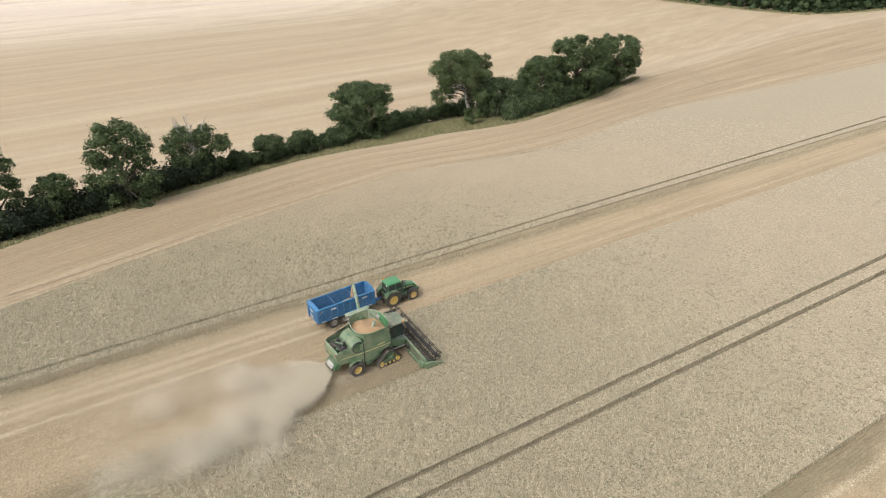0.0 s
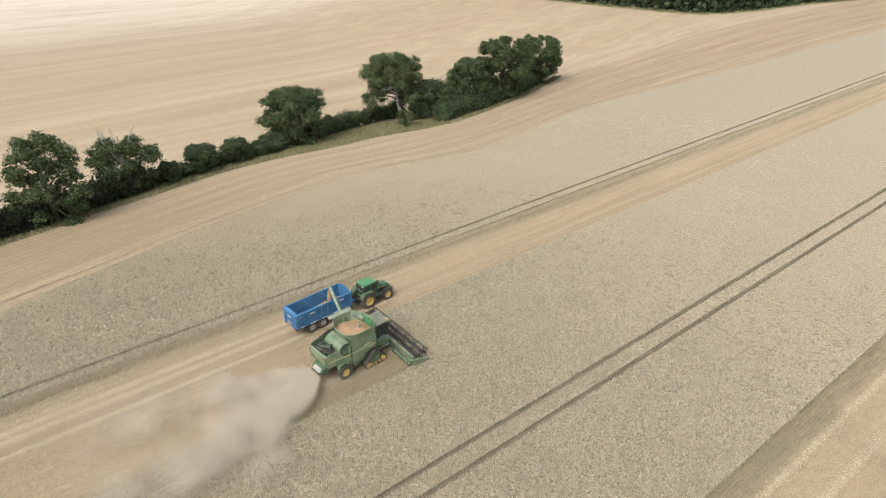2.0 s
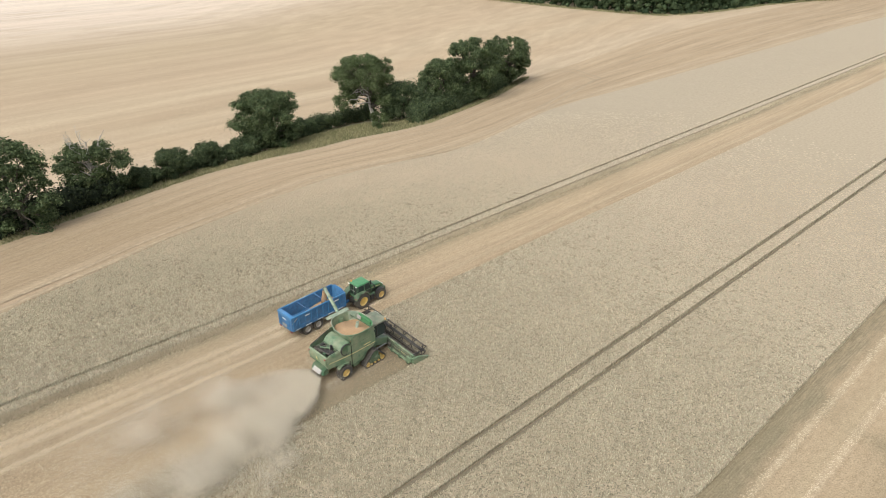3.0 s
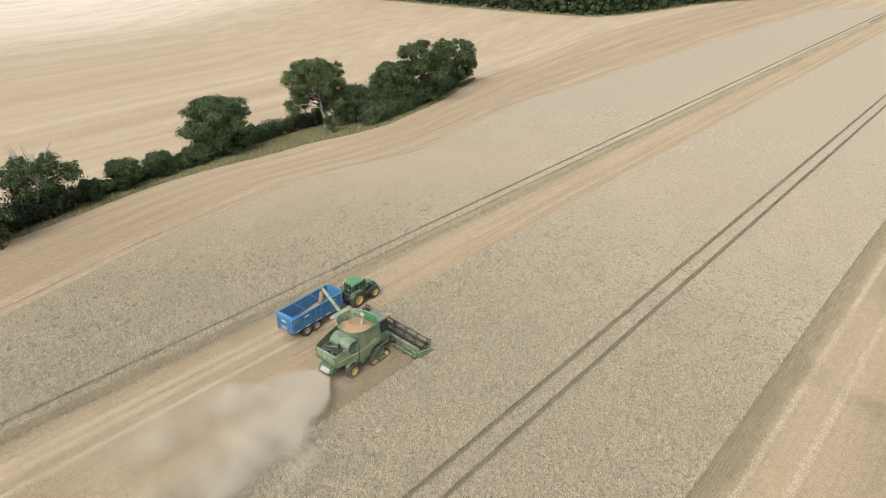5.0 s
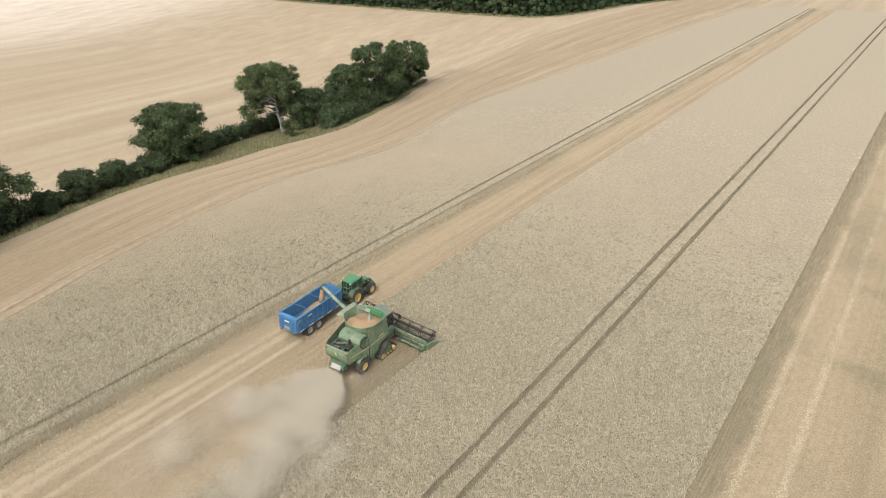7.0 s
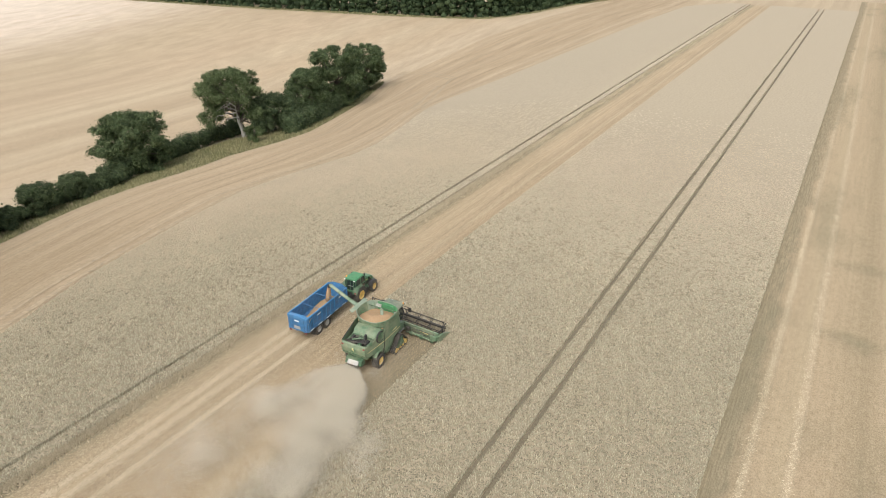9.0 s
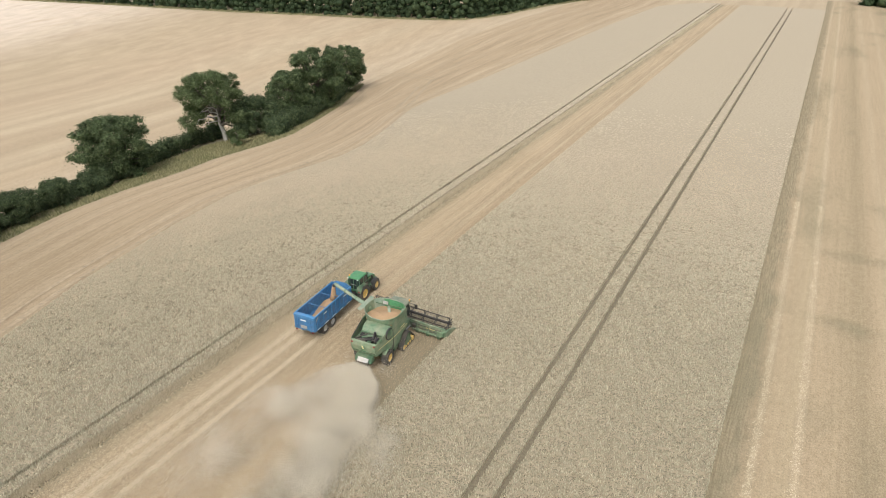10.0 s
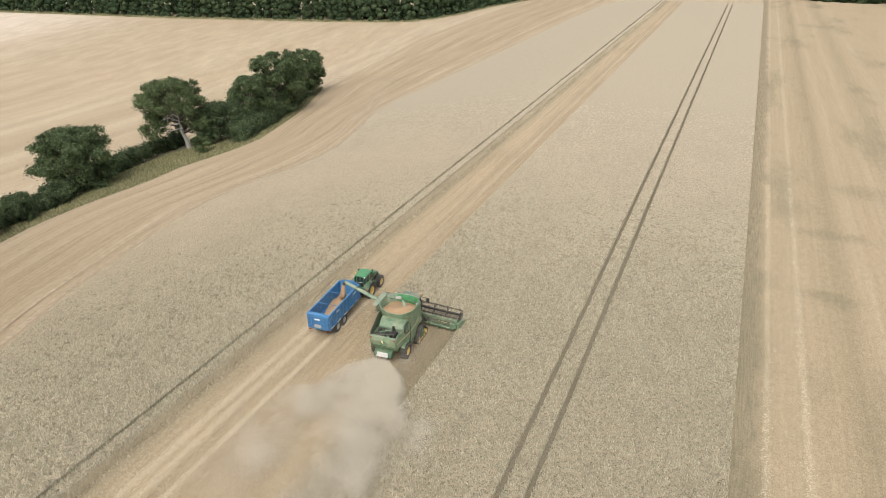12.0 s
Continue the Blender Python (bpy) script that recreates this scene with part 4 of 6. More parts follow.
part("service_box", box(0.75, 1.18, -4.6, -3.9, 2.48, 2.78, 0.03), M_DKGREEN, combine)
for s in (-1, 1):
    part("deck_rail", tube((s * 1.27, -4.75, 3.20), (s * 1.57, -2.5, 3.54), 0.04, seg=8), M_BLACK if s < 0 else M_GREEN, combine)
# rounded cover of the cooling fan
part("engine_cover", taper(slab([(-3.62, 2.5), (-3.62, 3.15), (-3.48, 3.42), (-3.25, 3.60), (-2.92, 3.70), (-2.45, 3.72), (-2.40, 2.5)], -1.05, 1.54, bevel=0.13, seg=3)), M_GREEN, combine, "rounded dusty green engine cover")
screen = part("fan_screen", lathe([(0, 0.02), (0, 0.52), (0.09, 0.52), (0.12, 0.02)], 24, (1.50, -2.98, 3.17)), M_DKGREEN, combine, "round fan screen")
part("screen_rim", lathe([(-0.02, 0.50), (-0.02, 0.56), (0.13, 0.56), (0.13, 0.50)], 24, (1.50, -2.98, 3.17)), M_BLACK, screen)
# grain tank with its fold-out walls
TURN_Z = ((0, 4.32), (45, 4.27), (90, 4.30), (135, 4.30), (180, 4.40), (225, 4.44), (270, 4.02), (315, 4.28), (360, 4.32))
TANK_Y = -0.90


def tank_ring(a, half_x, half_y, power):
    """A point of a rounded-off rectangle at the angle a, in degrees."""
    c, s_ = math.cos(radians(a)), math.sin(radians(a))
    return (math.copysign(half_x * abs(c) ** (2 / power), c), TANK_Y + math.copysign(half_y * abs(s_) ** (2 / power), s_))


def rim_z(a):
    return float(np.interp(a % 360, [k for k, _ in TURN_Z], [z for _, z in TURN_Z]))


def tank_wall(start, material):
    """One eighth of the flared tank, with its thickness."""
    w = bmesh.new()
    inner, outer = [], []
    for k in range(4):
        a = start + 15 * k
        for rows, off in ((inner, 0.0), (outer, 0.04)):
            rows.append((w.verts.new((*tank_ring(a, 1.50 + off, 1.44 + off, 2.9), 3.05)), w.verts.new((*tank_ring(a, 1.76 + off, 1.62 + off, 2.9), rim_z(a)))))
    for k in range(3):
        w.faces.new((inner[k][0], inner[k + 1][0], inner[k + 1][1], inner[k][1]))
        w.faces.new((outer[k][1], outer[k + 1][1], outer[k + 1][0], outer[k][0]))
        w.faces.new((inner[k][1], inner[k + 1][1], outer[k + 1][1], outer[k][1]))
        w.faces.new((inner[k][0], outer[k][0], outer[k + 1][0], inner[k + 1][0]))
    for k in (0, 3):
        w.faces.new((inner[k][0], inner[k][1], outer[k][1], outer[k][0]))
    bmesh.ops.recalc_face_normals(w, faces=w.faces)
    return part("tank_wall", w, material, combine)


for k, mt in enumerate((M_GREEN, M_BRIGHT, M_BRIGHT, M_DUSTY, M_GREEN, M_GREEN, M_GREEN, M_GREEN)):
    tank_wall(-22.5 + 45 * k, mt)
    w = bmesh.new()
    for j in range(3):
        a, b = -22.5 + 45 * k + 15 * j, -7.5 + 45 * k + 15 * j
        tube((*tank_ring(a, 1.78, 1.64, 2.9), rim_z(a)), (*tank_ring(b, 1.78, 1.64, 2.9), rim_z(b)), 0.04, seg=8, bm=w)
    part("tank_rim", w, M_GREEN if k in (0, 1, 7) else M_DUSTY, combine)
part("tank_flap", slab([(-1.78, 4.36), (-2.12, 4.50), (-2.10, 4.54), (-1.74, 4.42)], -2.35, 0.20, "y", 0.01), M_DUSTY, combine, "pale dusty fold-out tank flap")
part("side_extension", slab([(-2.35, 3.55), (-2.40, 4.20), (0.20, 4.24), (0.42, 3.70)], 1.60, 1.66, bevel=0.01), M_GREEN, combine, "green tank wall flush with the side panel")
part("tank_window", box(-0.95, -0.40, 0.42, 0.50, 3.78, 4.10, 0.03, turn=Euler((-0.45, 0, 0)).to_matrix().to_4x4()), M_CHUTE, combine, "pale sensor box in the tank wall")
part("tank_fold", slab([(0.05, 4.24), (0.90, 4.22), (1.00, 3.62), (0.35, 3.52)], 0.44, 0.50, "y", 0.01), M_BRIGHT, combine, "bright green folded tank panel")
part("tank_fold", slab([(-1.20, 4.20), (-1.05, 4.23), (-0.95, 3.6), (-1.15, 3.6)], 0.40, 0.46, "y", 0.01), M_DUSTY, combine)
part("tank_window", box(1.25, 1.45, 0.05, 0.11, 3.70, 4.04, 0.02, turn=Euler((-0.45, 0, 0)).to_matrix().to_4x4()), M_GREY, combine)
# heap of grain in the tank
N = 22
gx, gy = np.meshgrid(np.linspace(-1, 1, N), np.linspace(-1, 1, N))
hz = 3.46 + 0.52 * np.exp(-((gx + 0.18) ** 2 * 1.4 + (gy + 0.42) ** 2 * 2.2)) + 0.30 * np.exp(-((gx - 0.45) ** 2 + (gy - 0.30) ** 2) * 5.0) + 0.05 * np.sin(gx * 6 + 1.3 * np.sin(gy * 4)) * np.cos(gy * 5 + 0.6)
wide_ = np.sqrt(1 - 0.30 * gy ** 2)
V = np.column_stack([(gx * 1.60 * wide_).ravel(), (TANK_Y + gy * 1.50 * np.sqrt(1 - 0.30 * gx ** 2)).ravel(), hz.ravel()])
idx = np.arange(N * N).reshape(N, N)
heap = np_mesh("grain_heap", V, np.stack([idx[:-1, :-1], idx[:-1, 1:], idx[1:, 1:], idx[1:, :-1]], -1).reshape(-1, 4), M_GRAIN, combine, True)
tagged(heap, "heap of orange-brown wheat grain")
part("filling_auger", tube((0.62, -1.05, 3.45), (0.20, -0.45, 4.12), 0.15, bm=tube((0.20, -0.45, 4.12), (0.08, -0.28, 4.15), 0.17, 0.12)), M_DUSTY, combine, "grey-green filling auger tube")
part("tank_brace", tube((-1.5, 0.05, 4.0), (1.45, 0.15, 4.0), 0.04, seg=8), M_DKGREEN, combine)
# cab
cab = part("cab", slab([(0.76, 2.0), (0.76, 3.35), (2.05, 3.35), (2.40, 2.6), (2.15, 1.95)], -0.88, 0.88, bevel=0.05), M_GLASS, combine, "tinted glass cab")
for s in (-1, 1):
    for p, q in (((0.78, 1.95), (0.78, 3.38)), ((2.07, 3.38), (2.40, 2.6)), ((2.40, 2.6), (2.15, 1.92)), ((1.25, 1.95), (1.25, 3.36))):
        part("cab_post", tube((s * 0.88, *p), (s * 0.88, *q), 0.045, seg=8), M_BLACK, cab)
roof = part("cab_roof", slab([(0.72, 3.36), (0.72, 3.50), (0.98, 3.60), (2.15, 3.56), (2.66, 3.46), (2.64, 3.36)], -0.98, 0.98, bevel=0.10, seg=3), M_ROOF, combine, "dust-covered green cab roof")
for x in (-0.85, -0.5, 0.5, 0.85):
    part("work_lamp", box(x - 0.1, x + 0.1, 2.63, 2.70, 3.36, 3.45, 0.02), M_WHITE, roof)
part("beacon", tube((0.90, 2.30, 3.46), (0.90, 2.30, 3.68), 0.06), M_AMBER, roof)
for s in (-1, 1):
    arm = part("mirror", box(s * 1.55 - 0.16, s * 1.55 + 0.16, 2.40, 2.48, 2.7, 3.2, 0.03), M_BLACK, combine, "black cab mirror")
    part("mirror_arm", tube((s * 0.95, 2.3, 3.3), (s * 1.55, 2.44, 3.15), 0.03, seg=8), M_BLACK, arm)
w = tube((-1.15, 2.45, 2.78), (-1.55, 2.60, 3.10), 0.035, seg=8)
for p, q in (((-1.55, 2.60, 3.10), (-1.95, 2.45, 3.07)), ((-1.95, 2.45, 3.07), (-1.95, 2.35, 2.58)), ((-1.55, 2.60, 3.10), (-1.45, 2.2, 3.13)), ((-1.45, 2.2, 3.13), (-1.95, 2.1, 3.09))):
    tube(p, q, 0.035, seg=8, bm=w)
box(-2.08, -1.84, 2.38, 2.46, 2.45, 2.85, 0.02, w)
part("mirror_bracket", w, M_BLACK, combine, "black mirror bracket beside the cab")
part("platform", box(-1.75, -0.9, 0.6, 2.2, 1.82, 1.92, 0.02), M_BLACK, combine, "dark access platform")
for y in (0.7, 1.4, 2.1):
    part("platform_post", tube((-1.72, y, 1.9), (-1.72, y, 2.9), 0.022, seg=8), M_BLACK, combine)
part("platform_rail", tube((-1.72, 0.7, 2.9), (-1.72, 2.1, 2.9), 0.025, seg=8), M_BLACK, combine)
ladder = part("ladder", tube((-1.85, 2.0, 0.6), (-1.75, 2.0, 1.9), 0.03, seg=8, bm=tube((-1.85, 1.5, 0.6), (-1.75, 1.5, 1.9), 0.03, seg=8)), M_BLACK, combine)
for k in range(4):
    part("rung", box(-1.9, -1.75, 1.5, 2.0, 0.65 + 0.35 * k, 0.69 + 0.35 * k, 0.008), M_BLACK, ladder)
# feeder house
part("feeder_house", slab([(0.6, 1.2), (0.7, 1.95), (2.85, 1.15), (2.85, 0.45), (2.5, 0.4)], -0.78, 0.78, bevel=0.04), M_GREEN, combine, "green feeder house")
for s in (-1, 1):
    part("lift_ram", tube((s * 0.95, 0.6, 0.8), (s * 0.95, 2.3, 0.75), 0.06), M_GREY, combine)


# rubber tracks
def loop_points(circles, n=10):
    """Outer outline round circles (y, z, r) given counter-clockwise: the hull of their rims."""
    pts = [(y + r * math.cos(a), z + r * math.sin(a)) for y, z, r in circles for a in np.linspace(0, math.tau, 40, endpoint=False)]
    pts = sorted(pts)

    def half(seq):
        h = []
        for p in seq:
            while len(h) > 1 and (h[-1][0] - h[-2][0]) * (p[1] - h[-2][1]) - (h[-1][1] - h[-2][1]) * (p[0] - h[-2][0]) <= 0:
                h.pop()
            h.append(p)
        return h[:-1]
    return half(pts) + half(pts[::-1])


WHEELSET = ((0.98, 0.36, 0.36), (-0.78, 0.36, 0.36), (0.12, 1.10, 0.48))
for s in (-1, 1):
    outer = loop_points(WHEELSET)
    inner = loop_points([(y, z, r - 0.07) for y, z, r in WHEELSET])
    xi, xo = s * 1.22, s * 1.92
    w = bmesh.new()
    for o, i_ in ((xi, xo),):
        rings = [[w.verts.new((x, *p)) for p in ring] for x, ring in ((o, outer), (i_, outer), (i_, inner), (o, inner))]
        counts = [len(r) for r in rings]
        for a, b in ((0, 1), (2, 3)):
            for k in range(counts[a]):
                w.faces.new((rings[a][k], rings[a][(k + 1) % counts[a]], rings[b][(k + 1) % counts[b]], rings[b][k]))
    bmesh.ops.bridge_loops(w, edges=[e for e in w.edges if len(e.link_faces) == 1 and abs(e.verts[0].co.x - xi) < 1e-5])
    bmesh.ops.bridge_loops(w, edges=[e for e in w.edges if len(e.link_faces) == 1 and abs(e.verts[0].co.x - xo) < 1e-5])
    track = part("track", w, M_RUBBER, combine, "black rubber track belt")
    # tread bars along the belt
    seg_len, run, w = [], 0.0, bmesh.new()
    step = 0.17
    for (y0, z0), (y1, z1) in zip(outer, outer[1:] + outer[:1]):
        L = math.hypot(y1 - y0, z1 - z0)
        while run < L:
            k = run / L
            ang = math.atan2(z1 - z0, y1 - y0)
            bar = bmesh.new()
            bmesh.ops.create_cube(bar, size=1)
            bmesh.ops.scale(bar, vec=(0.66, 0.07, 0.05), verts=bar.verts)
            bar.transform(Matrix.Translation(((xi + xo) / 2, y0 + (y1 - y0) * k, max(0.03, z0 + (z1 - z0) * k))) @ Euler((ang, 0, 0)).to_matrix().to_4x4())
            joined(w, bar)
            run += step
        run -= L
    part("tread", w, M_RUBBER, track)
    part("track_frame", slab([(-0.7, 0.45), (-0.1, 1.05), (0.35, 1.05), (0.9, 0.45), (0.7, 0.22), (-0.5, 0.22)], s * 1.3, s * 1.80, bevel=0.04), M_DKGREEN, track, "dark green track frame")
    for y, z, r in WHEELSET[:2]:
        idler = part("idler", lathe([(-0.3, 0.02), (-0.3, r - 0.13), (0.3, r - 0.13), (0.3, r - 0.18), (0.22, r - 0.22), (0.25, 0.02)] if s > 0 else [(0.3, 0.02), (0.3, r - 0.13), (-0.3, r - 0.13), (-0.3, r - 0.18), (-0.22, r - 0.22), (-0.25, 0.02)], 20, (s * 1.62, y, z)), M_YELLOW, track, "yellow track idler")
    for y in (-0.33, 0.10, 0.53):
        part("roller", tube((s * 1.4, y, 0.22), (s * 1.88, y, 0.20), 0.105, seg=14), M_YELLOW, track, "small yellow roller")
    part("drive_wheel", lathe([(-0.28, 0.02), (-0.28, 0.42), (0.28, 0.42), (0.28, 0.36), (0.20, 0.30), (0.24, 0.02)], 22, (s * 1.60, 0.12, 1.10)), M_DKGREEN, track)
    wheel(combine, s * 1.46, -3.22, 0.76, 0.58, 0.40, M_YELLOW, s)
for s in (-1, 1):
    arch = [(-3.22 + 0.98 * math.cos(a), 0.80 + 0.98 * math.sin(a)) for a in np.linspace(0.5, math.pi * 0.76, 10)]
    arch += [(-3.22 + 0.95 * math.cos(a), 0.80 + 0.95 * math.sin(a)) for a in np.linspace(math.pi * 0.76, 0.5, 10)]
    part("wheel_arch", slab(arch, s * 1.25, s * 1.68, bevel=0), M_GREEN, combine, "green arch over the rear wheel")
    part("side_shield", slab([(-2.3, 1.0), (-2.3, 1.30), (-1.35, 1.42), (-0.9, 1.78), (-0.55, 1.86), (-0.62, 1.60), (-1.1, 1.05)], s * 1.50, s * 1.60, bevel=0.02), M_DKGREEN, combine)
    part("battery_box", box(s * 1.30, s * 1.66, -2.30, -1.60, 0.85, 1.25, 0.03), M_DKGREEN, combine)
part("rear_axle", box(-1.3, 1.3, -3.35, -3.05, 0.62, 0.90, 0.03), M_DKGREEN, combine)
# straw spreader
part("chopper", slab([(-4.5, 1.0), (-4.55, 1.65), (-5.0, 1.50), (-5.2, 1.08), (-5.05, 0.95)], -0.85, 0.85, bevel=0.03), M_DKGREEN, combine, "dark straw chopper")
tail = part("tailboard", slab([(-5.00, 1.38), (-5.03, 1.44), (-5.34, 1.16), (-5.30, 1.11)], -0.55, 0.55, bevel=0.01), M_CHUTE, combine, "pale metal spreader tailboard")
for k in range(7):
    part("vane", slab([(-5.13, 1.24), (-5.48, 0.96), (-5.49, 0.82), (-5.18, 1.00)], -0.60 + 0.20 * k - 0.012, -0.60 + 0.20 * k + 0.012, bevel=0), M_DUSTBLACK, tail)
# unloading auger, swung out over the trailer
A0, A1 = Vector((-1.72, -0.83, 3.90)), Vector((-6.72, 1.08, 4.16))
pipe = part("unloading_auger", tube(A0, A1, 0.165, seg=16), M_DUSTY, combine, "long pale green unloading auger pipe")
part("auger_elbow", tube((-1.60, -0.88, 2.6), A0 + Vector((-0.05, 0, 0.05)), 0.24, seg=16), M_GREEN, pipe)
dirv = (A1 - A0).normalized()
for k in (0.05, 0.36, 0.68, 0.97):
    c = A0 + (A1 - A0) * k
    part("collar", tube(c - dirv * 0.05, c + dirv * 0.05, 0.19, seg=16), M_GREEN, pipe)
part("brace_rod", tube(A0 + Vector((0, 0, 0.32)), A0 + (A1 - A0) * 0.62 + Vector((0, 0, 0.2)), 0.03, seg=8), M_GREEN, pipe)
part("spout", tube(A1 - dirv * 0.05, A1 + Vector((-0.28, 0.10, -0.32)), 0.20, 0.17, 14), M_BLACK, pipe, "black rubber spout")

# ---- header ----
HW = 4.5
header = part("header", slab([(2.35, 0.22), (2.30, 1.05), (2.42, 1.18), (2.55, 1.10), (2.58, 0.30)], -HW, HW, bevel=0.03), M_HEADER, combine, "wide dusty green grain header")
header.location, header.rotation_euler = (0.03, 0.35, 0), (0, 0, -YAW)
part("top_beam", box(-HW, HW, 2.28, 2.48, 1.10, 1.26, 0.03), M_HEADER, header)
part("table", slab([(2.5, 0.20), (2.5, 0.28), (3.55, 0.16), (3.55, 0.10)], -HW, HW, bevel=0), M_TABLE, header, "worn steel header table, darkened for the reel's shade")
part("knife_bar", box(-HW, HW, 3.50, 3.68, 0.10, 0.15, 0.01), M_BLACK, header)
part("guards", slab([(3.66, 0.10), (3.66, 0.15), (3.80, 0.12)], -HW, HW, bevel=0), M_BLACK, header)
w = tube((-HW + 0.15, 2.98, 0.55), (HW - 0.15, 2.98, 0.55), 0.19, seg=16)
auger = part("cross_auger", w, M_TABLE, header, "steel cross auger")
w = bmesh.new()
turns = 16
prev = None
for k in range(turns * 12 + 1):
    f_ = k / (turns * 12)
    x = -HW + 0.2 + f_ * (2 * HW - 0.4)
    a = (k / 12) * math.tau * (1 if x < 0 else -1)
    ring = [w.verts.new((x, 2.98 + r * math.cos(a), 0.55 + r * math.sin(a))) for r in (0.18, 0.31)]
    if prev:
        w.faces.new((prev[0], prev[1], ring[1], ring[0]))
    prev = ring
bmesh.ops.solidify(w, geom=w.faces[:], thickness=0.012)
part("flight", w, M_TABLE, auger)
for x0, x1, z, r_ in ((-4.2, 4.2, 0.98, 0.035), (0.9, 4.3, 0.62, 0.03), (-4.3, -0.9, 0.60, 0.03)):
    part("hydraulic_pipe", tube((x0, 2.24, z), (x1, 2.22, z - 0.04), r_, seg=8), M_DUSTBLACK, header)
for x in (1.5, 2.7, 3.9, -1.5, -2.9):
    part("gauge_skid", slab([(2.05, 0.10), (2.0, 0.40), (2.28, 0.62), (2.34, 0.30)], x - 0.16, x + 0.16, bevel=0.02), M_DKGREEN, header)
part("drive_shield", box(3.75, 4.45, 2.02, 2.32, 0.45, 0.95, 0.05), M_GREEN, header, "green drive shield")
part("gearbox", box(0.95, 1.3, 2.0, 2.3, 0.55, 0.95, 0.04), M_DUSTBLACK, header)
part("tilt_ram", tube((-0.6, 2.0, 1.45), (0.3, 2.35, 1.22), 0.05, seg=8), M_GREY, header)
for k in range(-3, 4):
    part("back_rib", box(k * 1.35 - 0.05, k * 1.35 + 0.05, 2.22, 2.36, 0.25, 1.12, 0.015), M_DKGREEN, header)
part("back_tray", box(0.9, 4.2, 2.02, 2.30, 0.30, 0.42, 0.02), M_HEADER, header)
bars(header, ((2.4, 3.4, 0.74, 0.84),), "y", 2.288, M_STRIPE)
for s in (-1, 1):
    end = part("end_divider", slab([(2.20, 0.15), (2.20, 1.02), (2.9, 1.00), (4.0, 0.55), (4.55, 0.14), (4.3, 0.08)], s * HW - 0.02 if s > 0 else s * HW - 0.20, s * HW + 0.20 if s > 0 else s * HW + 0.02, bevel=0.05, seg=2), M_GREEN, header, "green pointed crop divider")
    part("reel_arm", tube((s * (HW - 0.1), 2.4, 1.25), (s * (HW - 0.1), 3.85, 1.22), 0.05, seg=8), M_BLACK, header)
# reel: six bats with tines on spiders
RY, RZ, RR = 3.55, 1.22, 0.55
reel = part("reel", tube((-HW + 0.12, RY, RZ), (HW - 0.12, RY, RZ), 0.13, seg=12), M_BLACK, header, "black pick-up reel")
for k in range(6):
    a = k * math.tau / 6 + 0.3
    by_, bz = RY + RR * math.cos(a), RZ + RR * math.sin(a)
    bat = part("bat", tube((-HW + 0.15, by_, bz), (HW - 0.15, by_, bz), 0.030, seg=6), M_DUSTBLACK, reel)
    w = bmesh.new()
    for j in range(58):
        x = -HW + 0.25 + j * (2 * HW - 0.5) / 57
        tube((x, by_, bz), (x, by_ + 0.05, bz - 0.22), 0.014, 0.008, 4, w, False)
    tagged(part("tines", w, M_DUSTBLACK, bat), kind="stuff")
for j in range(7):
    x = -HW + 0.2 + j * (2 * HW - 0.4) / 6
    w = bmesh.new()
    for k in range(6):
        a = k * math.tau / 6 + 0.3
        c, s_ = math.cos(a), math.sin(a)
        box(x - 0.02, x + 0.02, RY + RR * 0.5 * c - 0.045, RY + RR * 0.5 * c + 0.045, RZ + RR * 0.5 * s_ - RR * 0.58, RZ + RR * 0.5 * s_ + RR * 0.58, 0, w,
            turn=Euler((a - math.pi / 2, 0, 0)).to_matrix().to_4x4())
    tube((x - 0.03, RY, RZ), (x + 0.03, RY, RZ), 0.14, seg=12, bm=w)
    part("spider", w, M_BLACK, reel)
for s in (-1, 1):
    part("reel_end", lathe([(-0.012, RR - 0.10), (-0.012, RR - 0.06), (0.012, RR - 0.06), (0.012, RR - 0.10)], 24, (s * (HW - 0.12), RY, RZ)), M_BLACK, reel)


